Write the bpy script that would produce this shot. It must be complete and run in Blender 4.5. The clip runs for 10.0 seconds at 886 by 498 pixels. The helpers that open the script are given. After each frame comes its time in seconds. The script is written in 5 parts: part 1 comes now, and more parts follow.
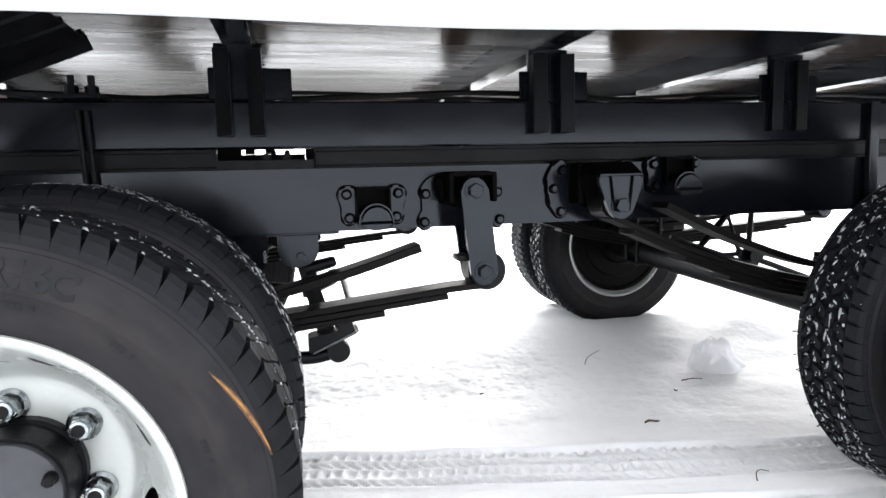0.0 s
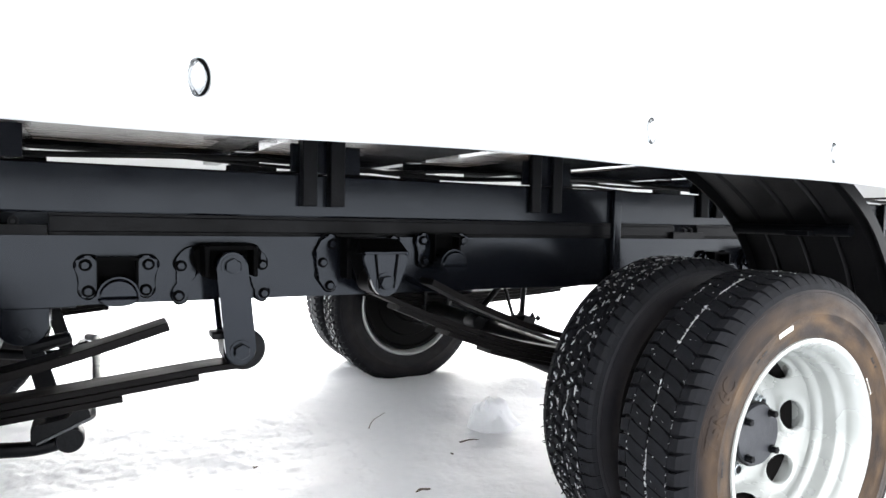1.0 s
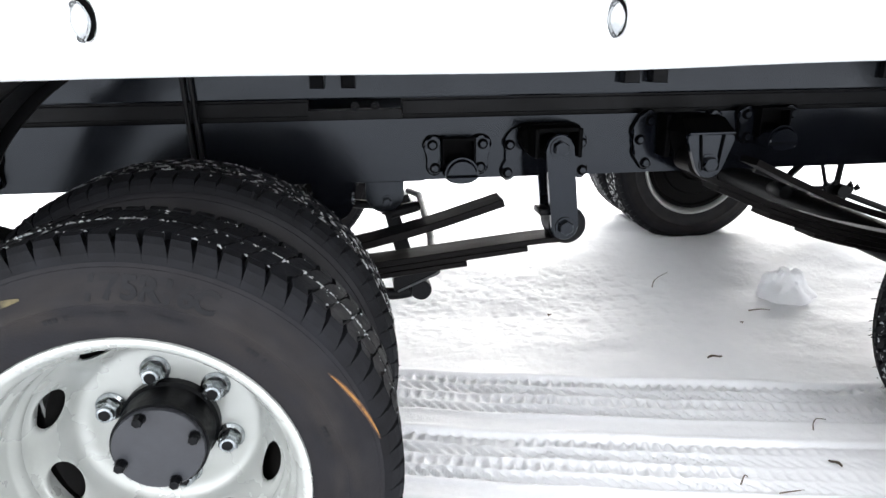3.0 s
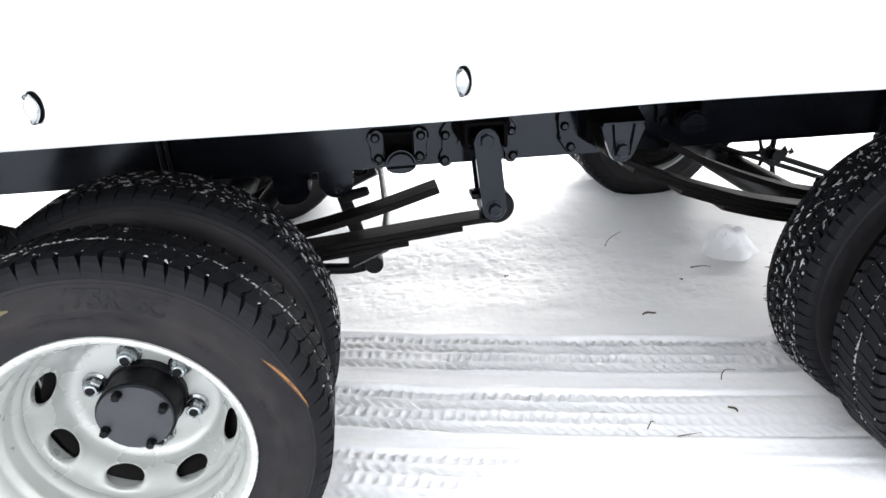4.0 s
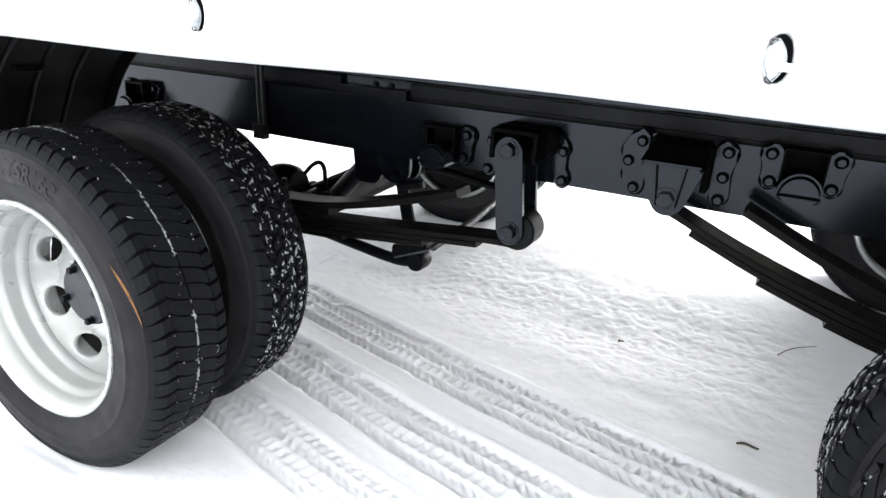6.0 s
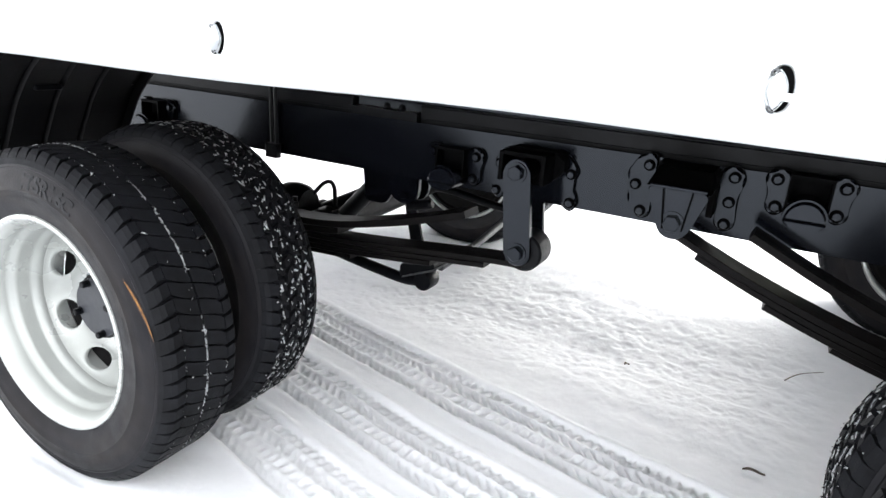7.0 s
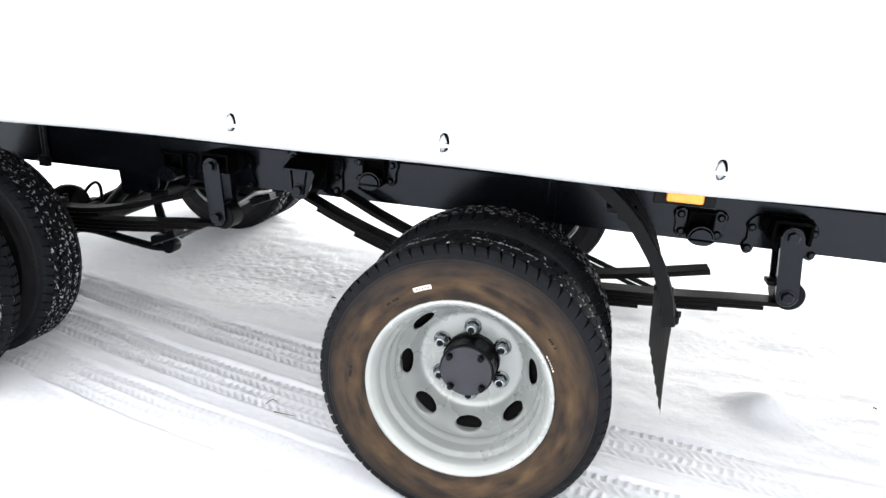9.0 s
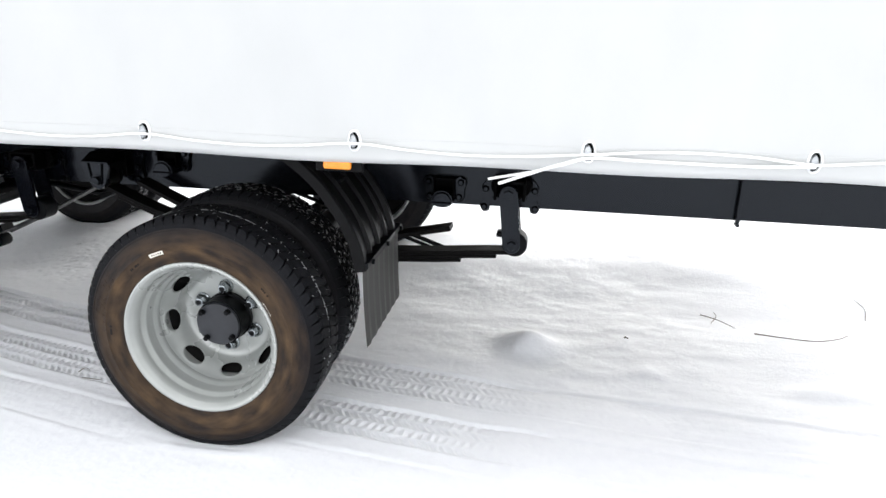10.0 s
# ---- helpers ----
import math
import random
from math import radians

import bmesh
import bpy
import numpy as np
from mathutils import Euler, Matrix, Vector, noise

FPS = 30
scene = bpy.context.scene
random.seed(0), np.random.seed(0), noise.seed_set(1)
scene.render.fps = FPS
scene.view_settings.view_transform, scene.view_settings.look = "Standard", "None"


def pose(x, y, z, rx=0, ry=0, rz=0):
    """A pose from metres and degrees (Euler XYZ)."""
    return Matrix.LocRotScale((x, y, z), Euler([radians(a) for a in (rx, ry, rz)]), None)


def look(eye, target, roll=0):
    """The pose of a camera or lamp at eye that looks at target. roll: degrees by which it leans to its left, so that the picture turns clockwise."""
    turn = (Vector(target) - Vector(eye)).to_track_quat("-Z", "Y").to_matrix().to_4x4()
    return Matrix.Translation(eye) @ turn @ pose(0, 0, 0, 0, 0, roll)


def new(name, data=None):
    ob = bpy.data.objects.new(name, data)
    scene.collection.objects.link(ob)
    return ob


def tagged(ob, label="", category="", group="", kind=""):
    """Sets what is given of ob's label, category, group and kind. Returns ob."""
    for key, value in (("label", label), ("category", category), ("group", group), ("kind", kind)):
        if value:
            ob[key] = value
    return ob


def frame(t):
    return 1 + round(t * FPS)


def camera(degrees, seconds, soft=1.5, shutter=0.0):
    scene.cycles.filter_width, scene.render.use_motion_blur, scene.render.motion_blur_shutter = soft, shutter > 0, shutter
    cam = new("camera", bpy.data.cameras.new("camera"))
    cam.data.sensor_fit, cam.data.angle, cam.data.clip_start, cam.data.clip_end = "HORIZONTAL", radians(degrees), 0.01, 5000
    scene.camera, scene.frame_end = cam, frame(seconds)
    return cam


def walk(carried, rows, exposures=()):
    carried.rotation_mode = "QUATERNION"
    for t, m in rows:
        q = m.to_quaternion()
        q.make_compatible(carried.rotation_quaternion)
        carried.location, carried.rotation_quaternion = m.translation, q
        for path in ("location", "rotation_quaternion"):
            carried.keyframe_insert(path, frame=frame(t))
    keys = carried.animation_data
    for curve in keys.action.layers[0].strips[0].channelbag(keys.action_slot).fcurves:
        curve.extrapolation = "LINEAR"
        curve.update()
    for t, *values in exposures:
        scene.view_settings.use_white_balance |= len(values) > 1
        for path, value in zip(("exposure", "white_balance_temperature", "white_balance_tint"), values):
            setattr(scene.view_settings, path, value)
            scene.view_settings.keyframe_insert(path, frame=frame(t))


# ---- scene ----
cam = camera(68.6, 10.0, soft=1.5)
PATH = [
    (0, (-0.373, 0.576, 0.683), (0.076, 2.514, 0.47), -1.5),
    (0.3, (-0.337, 0.583, 0.692), (0.199, 2.5, 0.5), 0.3),
    (0.5, (-0.323, 0.582, 0.706), (0.327, 2.465, 0.531), 0.9),
    (0.8, (-0.270, 0.563, 0.744), (0.561, 2.377, 0.614), 1.1),
    (1, (-0.248, 0.553, 0.759), (0.707, 2.307, 0.668), 1.2),
    (1.2, (-0.244, 0.548, 0.752), (0.728, 2.298, 0.677), 1.3),
    (1.3, (-0.254, 0.552, 0.747), (0.699, 2.310, 0.669), 1.2),
    (1.4, (-0.277, 0.565, 0.745), (0.616, 2.357, 0.660), 0.4),
    (1.5, (-0.312, 0.581, 0.742), (0.526, 2.394, 0.649), -0.6),
    (2, (-0.428, 0.569, 0.735), (-0.026, 2.526, 0.633), -1.5),
    (2.5, (-0.445, 0.557, 0.745), (-0.182, 2.534, 0.597), -0.7),
    (2.7, (-0.432, 0.571, 0.784), (-0.197, 2.528, 0.445), -0.7),
    (3.8, (-0.398, 0.481, 1.023), (-0.098, 2.291, 0.225), -1.7),
    (4, (-0.283, 0.413, 1.016), (-0.07, 2.244, 0.239), -2.3),
    (4.3, (-0.103, 0.368, 1.02), (-0.065, 2.244, 0.328), 0.6),
    (4.5, (-0.014, 0.371, 1.013), (-0.033, 2.253, 0.338), 0.6),
    (4.7, (0.068, 0.406, 1.0), (-0.058, 2.285, 0.325), 2.5),
    (5, (0.206, 0.486, 0.987), (-0.23, 2.321, 0.322), 3.4),
    (5.3, (0.326, 0.563, 0.96), (-0.255, 2.352, 0.281), 1.6),
    (5.5, (0.397, 0.602, 0.941), (-0.302, 2.34, 0.24), 0.6),
    (5.7, (0.468, 0.629, 0.917), (-0.325, 2.329, 0.225), 2.8),
    (6.8, (0.479, 0.661, 0.905), (-0.404, 2.338, 0.267), 3.7),
    (7, (0.479, 0.635, 0.914), (-0.387, 2.328, 0.293), 4.3),
    (7.5, (0.539, 0.499, 0.982), (-0.24, 2.23, 0.352), 4.0),
    (8, (0.792, 0.36, 1.029), (-0.072, 2.074, 0.466), 4.6),
    (8.5, (1.007, 0.189, 1.035), (0.342, 1.987, 0.465), 3.8),
    (8.8, (1.132, 0.08, 1.058), (0.618, 1.926, 0.484), 3.3),
    (9, (1.215, -0.009, 1.059), (0.802, 1.863, 0.487), 4.0),
    (9.5, (1.562, -0.154, 1.095), (1.256, 1.726, 0.487), 2.5),
    (10, (1.871, -0.19, 1.111), (1.589, 1.695, 0.506), 1.4),
]
walk(cam, [(t, look(eye, target, roll)) for t, eye, target, roll in PATH], exposures=[(0, 2.06), (0.6, 2.18), (1.0, 2.07), (1.5, 1.68), (2.0, 1.88), (2.7, 1.91), (4, 1.91), (7.5, 1.91), (8.5, 1.60), (9, 1.57), (9.5, 1.38), (10, 1.02)])

# ---- light ----
world = bpy.data.worlds.new("overcast_sky")
scene.world = world
world.use_nodes = True
wn, wl = world.node_tree.nodes, world.node_tree.links
sky = wn.new("ShaderNodeTexSky")
sky.sky_type, sky.sun_disc = "NISHITA", False
sky.sun_elevation, sky.sun_rotation = radians(26), radians(20)
sky.air_density, sky.dust_density = 1.0, 6.0
grey = wn.new("ShaderNodeHueSaturation")
grey.inputs["Saturation"].default_value = 0.22
wl.new(sky.outputs["Color"], grey.inputs["Color"])
cloud = wn.new("ShaderNodeMix")
cloud.data_type = "RGBA"
cloud.inputs["Factor"].default_value = 0.72
cloud.inputs["B"].default_value = (8.6, 8.75, 9.0, 1)
wl.new(grey.outputs["Color"], cloud.inputs["A"])
wl.new(cloud.outputs["Result"], wn["Background"].inputs["Color"])
wn["Background"].inputs["Strength"].default_value = 0.15
sun = new("sun", bpy.data.lights.new("sun", "SUN"))
sun.data.energy, sun.data.angle, sun.data.color = 0.5, radians(50), (1.0, 0.985, 0.96)
sun.matrix_world = look((2.65, 7.64, 2.93), (0.6, 2.0, 0.0))


# ---- materials ----
def material(name, colour, rough=0.5, metal=0.0, colour2=None, scale=30.0, rough_var=0.1, bump=0.0, bump_scale=200.0, stretch=(1, 1, 1), coat=0.0, spec=0.5, tint=None):
    """A painted or bare surface with large and fine variation and a fine relief."""
    m = bpy.data.materials.new(name)
    m.use_nodes = True
    n, l = m.node_tree.nodes, m.node_tree.links
    b = n["Principled BSDF"]
    b.inputs["Metallic"].default_value = metal
    b.inputs["Coat Weight"].default_value = coat
    b.inputs["Specular IOR Level"].default_value = spec
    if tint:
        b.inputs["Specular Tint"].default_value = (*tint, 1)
    tc = n.new("ShaderNodeTexCoord")
    mp = n.new("ShaderNodeMapping")
    mp.inputs["Scale"].default_value = stretch
    l.new(tc.outputs["Object"], mp.inputs["Vector"])
    big = n.new("ShaderNodeTexNoise")
    big.inputs["Scale"].default_value, big.inputs["Detail"].default_value = scale * 0.15, 4
    fine = n.new("ShaderNodeTexNoise")
    fine.inputs["Scale"].default_value, fine.inputs["Detail"].default_value = scale, 6
    for t in (big, fine):
        l.new(mp.outputs["Vector"], t.inputs["Vector"])
    both = n.new("ShaderNodeMath")
    both.operation = "ADD"
    l.new(big.outputs["Fac"], both.inputs[0])
    l.new(fine.outputs["Fac"], both.inputs[1])
    ramp = n.new("ShaderNodeMapRange")
    ramp.inputs["From Min"].default_value, ramp.inputs["From Max"].default_value = 0.7, 1.3
    l.new(both.outputs[0], ramp.inputs["Value"])
    mix = n.new("ShaderNodeMix")
    mix.data_type = "RGBA"
    c2 = colour2 or tuple(c * 0.75 for c in colour)
    mix.inputs["A"].default_value, mix.inputs["B"].default_value = (*colour, 1), (*c2, 1)
    l.new(ramp.outputs["Result"], mix.inputs["Factor"])
    l.new(mix.outputs["Result"], b.inputs["Base Color"])
    rr = n.new("ShaderNodeMapRange")
    rr.inputs["To Min"].default_value, rr.inputs["To Max"].default_value = max(0.02, rough - rough_var), min(1, rough + rough_var)
    l.new(ramp.outputs["Result"], rr.inputs["Value"])
    l.new(rr.outputs["Result"], b.inputs["Roughness"])
    if bump:
        bn = n.new("ShaderNodeTexNoise")
        bn.inputs["Scale"].default_value, bn.inputs["Detail"].default_value = bump_scale, 5
        l.new(mp.outputs["Vector"], bn.inputs["Vector"])
        bp = n.new("ShaderNodeBump")
        bp.inputs["Strength"].default_value, bp.inputs["Distance"].default_value = bump, 0.002
        l.new(bn.outputs["Fac"], bp.inputs["Height"])
        l.new(bp.outputs["Normal"], b.inputs["Normal"])
    return m


def dusty_rubber(name, dust, amount, r_in, r_out):
    """Tyre rubber with a stained ring of road dust round the rim (wheel axis along local y)."""
    m = material(name, (0.0084, 0.0087, 0.0112), 0.50, spec=0.11, colour2=(0.0050, 0.0051, 0.0068), scale=25, bump=0.25, bump_scale=300)
    n, l = m.node_tree.nodes, m.node_tree.links
    b = n["Principled BSDF"]
    base = b.inputs["Base Color"].links[0].from_socket
    tc = n.new("ShaderNodeTexCoord")
    flat = n.new("ShaderNodeVectorMath")
    flat.operation = "MULTIPLY"
    flat.inputs[1].default_value = (1, 0, 1)
    l.new(tc.outputs["Object"], flat.inputs[0])
    length = n.new("ShaderNodeVectorMath")
    length.operation = "LENGTH"
    l.new(flat.outputs[0], length.inputs[0])
    band = n.new("ShaderNodeValToRGB")
    band.color_ramp.elements[0].position, band.color_ramp.elements[0].color = 0.0, (0.35, 0.35, 0.35, 1)
    band.color_ramp.elements[1].position, band.color_ramp.elements[1].color = 1.0, (0, 0, 0, 1)
    e = band.color_ramp.elements.new(0.45)
    e.color = (1, 1, 1, 1)
    mr = n.new("ShaderNodeMapRange")
    mr.inputs["From Min"].default_value, mr.inputs["From Max"].default_value = r_in, r_out
    l.new(length.outputs["Value"], mr.inputs["Value"])
    l.new(mr.outputs["Result"], band.inputs["Fac"])
    nz = n.new("ShaderNodeTexNoise")
    nz.inputs["Scale"].default_value, nz.inputs["Detail"].default_value = 1.0, 8
    # streaks that run round the wheel: the direction counts little, the radius much
    way = n.new("ShaderNodeVectorMath")
    way.operation = "NORMALIZE"
    l.new(flat.outputs[0], way.inputs[0])
    few = n.new("ShaderNodeVectorMath")
    few.operation = "SCALE"
    few.inputs["Scale"].default_value = 3.0
    l.new(way.outputs[0], few.inputs[0])
    far = n.new("ShaderNodeMath")
    far.operation = "MULTIPLY"
    far.inputs[1].default_value = 36.0
    l.new(length.outputs["Value"], far.inputs[0])
    lift = n.new("ShaderNodeCombineXYZ")
    l.new(far.outputs[0], lift.inputs["Y"])
    both = n.new("ShaderNodeVectorMath")
    both.operation = "ADD"
    l.new(few.outputs[0], both.inputs[0])
    l.new(lift.outputs[0], both.inputs[1])
    l.new(both.outputs[0], nz.inputs["Vector"])
    nr = n.new("ShaderNodeMapRange")
    nr.inputs["From Min"].default_value, nr.inputs["From Max"].default_value = 0.36, 0.70
    nr.inputs["To Min"].default_value, nr.inputs["To Max"].default_value = amount * 0.20, amount
    l.new(nz.outputs["Fac"], nr.inputs["Value"])
    mul = n.new("ShaderNodeMath")
    mul.operation = "MULTIPLY"
    l.new(band.outputs["Color"], mul.inputs[0])
    l.new(nr.outputs["Result"], mul.inputs[1])
    mix = n.new("ShaderNodeMix")
    mix.data_type = "RGBA"
    mix.inputs["B"].default_value = (*dust, 1)
    l.new(mul.outputs[0], mix.inputs["Factor"])
    l.new(base, mix.inputs["A"])
    l.new(mix.outputs["Result"], b.inputs["Base Color"])
    return m


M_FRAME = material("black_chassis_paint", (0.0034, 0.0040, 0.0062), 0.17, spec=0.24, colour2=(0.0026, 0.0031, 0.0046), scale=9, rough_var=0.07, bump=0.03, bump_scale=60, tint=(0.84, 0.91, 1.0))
M_IRON = material("black_cast_iron_paint", (0.0027, 0.0031, 0.0044), 0.40, spec=0.11, colour2=(0.0021, 0.0022, 0.0026), scale=40, bump=0.3, bump_scale=140)
# near-black that paints the shade of recesses, gaps and contact edges
M_SHADE_BLACK = material("matte_shade_black", (0.0016, 0.0016, 0.0018), 0.6, spec=0.03, colour2=(0.0012, 0.0012, 0.0013), scale=60, bump=0.2)
M_SPRING = material("dark_spring_steel", (0.0032, 0.0029, 0.0031), 0.48, spec=0.06, colour2=(0.006, 0.0052, 0.005), scale=20, bump=0.2, bump_scale=160, stretch=(0.3, 1, 1))
M_PLASTIC = material("black_plastic", (0.0026, 0.0026, 0.0031), 0.38, spec=0.09, colour2=(0.0044, 0.0044, 0.0048), scale=18, bump=0.15)
M_FLAP = material("grey_rubber_flap", (0.05, 0.05, 0.048), 0.6, colour2=(0.09, 0.09, 0.085), scale=16, bump=0.2)
M_TREAD = material("tread_rubber", (0.0098, 0.0103, 0.0124), 0.60, spec=0.06, colour2=(0.0066, 0.0067, 0.0074), scale=35, bump=0.25, bump_scale=260)
M_TYRE = dusty_rubber("tyre_rubber", (0.050, 0.041, 0.033), 0.28, 0.22, 0.335)
M_TYRE_DUSTY = dusty_rubber("tyre_rubber_with_brown_dust", (0.135, 0.083, 0.042), 0.66, 0.200, 0.326)
M_RIM = material("silver_wheel_enamel", (0.40, 0.412, 0.40), 0.30, metal=0.35, colour2=(0.33, 0.343, 0.328), scale=12, bump=0.06, coat=0.2)
M_ZINC = material("zinc_plated_steel", (0.46, 0.49, 0.51), 0.24, metal=1.0, colour2=(0.20, 0.22, 0.23), scale=60)
M_DARKHOLE = material("blackened_stud_end", (0.005, 0.005, 0.006), 0.5, spec=0.15)
# near-black, set so that the disc's holes read as black
M_DRUM = material("near_black_drum", (0.0019, 0.0019, 0.0020), 0.55, spec=0.05, colour2=(0.0030, 0.0026, 0.0024), scale=25, bump=0.2)
M_HUB = material("slate_hub_paint", (0.020, 0.022, 0.028), 0.5, colour2=(0.015, 0.016, 0.02), scale=30, bump=0.2)
M_PLY = material("film_faced_plywood", (0.050, 0.031, 0.019), 0.25, spec=0.34, colour2=(0.022, 0.014, 0.010), scale=8, rough_var=0.13, bump=0.25, bump_scale=16, stretch=(0.25, 2.2, 1))
M_TARP = material("white_pvc_tarpaulin", (0.625, 0.630, 0.626), 0.42, colour2=(0.582, 0.590, 0.588), scale=6, bump=0.25, bump_scale=7, stretch=(1, 1, 0.6))


def let_light_through(m, share):
    """Thin sheet: a share of the light passes on to the other side."""
    n, l = m.node_tree.nodes, m.node_tree.links
    b = n["Principled BSDF"]
    thin = n.new("ShaderNodeBsdfTranslucent")
    l.new(b.inputs["Base Color"].links[0].from_socket, thin.inputs["Color"])
    mixed = n.new("ShaderNodeMixShader")
    mixed.inputs[0].default_value = share
    l.new(b.outputs[0], mixed.inputs[1])
    l.new(thin.outputs[0], mixed.inputs[2])
    l.new(mixed.outputs[0], n["Material Output"].inputs["Surface"])


let_light_through(M_TARP, 0.18)
M_ROPE = material("white_plastic_cord", (0.82, 0.82, 0.80), 0.45, colour2=(0.7, 0.7, 0.68), scale=120, bump=0.3, bump_scale=500)
M_WHITEPLATE = material("bright_plated_eyelet_rim", (0.86, 0.87, 0.87), 0.34, metal=0.5, colour2=(0.80, 0.81, 0.82), scale=60)
# the loop's dark reflections are put into this darker, patchy colour
M_CHROME = material("chromed_loop", (0.58, 0.60, 0.61), 0.10, metal=1.0, colour2=(0.20, 0.21, 0.22), scale=40, rough_var=0.05)
M_AMBER = material("amber_lens_plastic", (0.86, 0.30, 0.012), 0.2, colour2=(0.74, 0.22, 0.008), scale=90, coat=0.5)
M_CHALK = material("orange_chalk", (0.28, 0.128, 0.022), 0.9, colour2=(0.07, 0.032, 0.014), scale=260, bump=0.3)
M_CHALK_DUST = material("rubbed_orange_chalk", (0.075, 0.034, 0.015), 0.9, colour2=(0.012, 0.0095, 0.0092), scale=150, bump=0.2)
M_YELLOW = material("faded_yellow_chalk", (0.10, 0.082, 0.036), 0.9, colour2=(0.010, 0.0098, 0.0095), scale=120)
M_PAPER = material("white_sticker", (0.75, 0.72, 0.66), 0.6, colour2=(0.6, 0.57, 0.5), scale=90)
M_INK = material("sticker_ink", (0.06, 0.05, 0.05), 0.6)
# grey steel; also stands for the snow's light on a dark tube
M_LINK = material("grey_and_lit_steel", (0.10, 0.105, 0.11), 0.45, metal=0.6, colour2=(0.05, 0.052, 0.055), scale=50)
M_TWIG = material("dry_twig_bark", (0.15, 0.12, 0.095), 0.85, colour2=(0.08, 0.065, 0.05), scale=120, bump=0.4)
M_LETTER = material("moulded_rubber_letters", (0.0066, 0.0068, 0.0084), 0.48, spec=0.14)


def snow_material(name):
    m = material(name, (0.87, 0.882, 0.905), 0.62, colour2=(0.835, 0.848, 0.875), scale=26, bump=0.0)
    n, l = m.node_tree.nodes, m.node_tree.links
    tc = n.new("ShaderNodeTexCoord")
    a = n.new("ShaderNodeTexNoise")
    a.inputs["Scale"].default_value, a.inputs["Detail"].default_value = 55, 6
    c = n.new("ShaderNodeTexNoise")
    c.inputs["Scale"].default_value, c.inputs["Detail"].default_value = 420, 3
    add = n.new("ShaderNodeMath")
    add.operation = "MULTIPLY_ADD"
    add.inputs[1].default_value = 0.35
    for t in (a, c):
        l.new(tc.outputs["Object"], t.inputs["Vector"])
    l.new(c.outputs["Fac"], add.inputs[0])
    l.new(a.outputs["Fac"], add.inputs[2])
    bp = n.new("ShaderNodeBump")
    bp.inputs["Strength"].default_value, bp.inputs["Distance"].default_value = 0.30, 0.006
    l.new(add.outputs[0], bp.inputs["Height"])
    l.new(bp.outputs["Normal"], n["Principled BSDF"].inputs["Normal"])
    return m


M_SNOW = snow_material("trodden_snow")
M_CRUST = material("packed_snow_in_tread", (0.54, 0.56, 0.57), 0.5, colour2=(0.07, 0.072, 0.074), scale=230, bump=0.4)


# ---- geometry helpers ----
def part(name, bm, mat, parent=None, label="", smooth=False, m=None):
    """Links a bmesh (or mesh) as one mesh object under a thing or part."""
    if isinstance(bm, bmesh.types.BMesh):
        bmesh.ops.recalc_face_normals(bm, faces=bm.faces)
        me = bpy.data.meshes.new(name)
        bm.to_mesh(me)
        bm.free()
    else:
        me = bm
    if not me.materials:
        me.materials.append(mat)
    if smooth:
        me.shade_smooth()
        me.set_sharp_from_angle(angle=radians(38))
    ob = new(name, me)
    if m is not None:
        ob.matrix_basis = m
    ob.parent = parent
    if label:
        tagged(ob, label)
    return ob


def box(bm, x0, x1, y0, y1, z0, z1, bevel=0.0):
    vs = [bm.verts.new((x, y, z)) for x in (x0, x1) for y in (y0, y1) for z in (z0, z1)]
    fs = [bm.faces.new([vs[i] for i in q]) for q in ((0, 1, 3, 2), (4, 6, 7, 5), (0, 4, 5, 1), (2, 3, 7, 6), (0, 2, 6, 4), (1, 5, 7, 3))]
    if bevel:
        es = {e for f in fs for e in f.edges}
        bmesh.ops.bevel(bm, geom=list(es), offset=bevel, segments=2, profile=0.5, affect="EDGES")


def prism(bm, outline, y0, y1, bevel=0.0):
    """A plate: an outline in x and z, from y0 to y1."""
    a = [bm.verts.new((x, y0, z)) for x, z in outline]
    b = [bm.verts.new((x, y1, z)) for x, z in outline]
    k = len(outline)
    front, back = bm.faces.new(a), bm.faces.new(b[::-1])
    for i in range(k):
        bm.faces.new((a[i], b[i], b[(i + 1) % k], a[(i + 1) % k]))
    if bevel:
        bmesh.ops.bevel(bm, geom=list(front.edges) + list(back.edges), offset=bevel, segments=1, affect="EDGES")


def tube(bm, pts, r, n=14, caps=True):
    """A round bar or hose along points; r is one radius or one for each point."""
    pts = [Vector(p) for p in pts]
    rs = [r] * len(pts) if not isinstance(r, (list, tuple)) else r
    rings, side = [], None
    for i, p in enumerate(pts):
        d = (pts[min(i + 1, len(pts) - 1)] - pts[max(i - 1, 0)]).normalized()
        if side is None:
            side = d.cross(Vector((0.31, 0.27, 0.91))).normalized()
        side = (side - d * side.dot(d)).normalized()
        up = d.cross(side)
        rings.append([bm.verts.new(p + (side * math.cos(2 * math.pi * k / n) + up * math.sin(2 * math.pi * k / n)) * rs[i]) for k in range(n)])
    for a, b in zip(rings, rings[1:]):
        for k in range(n):
            bm.faces.new((a[k], a[(k + 1) % n], b[(k + 1) % n], b[k]))
    if caps:
        bm.faces.new(rings[0][::-1])
        bm.faces.new(rings[-1])


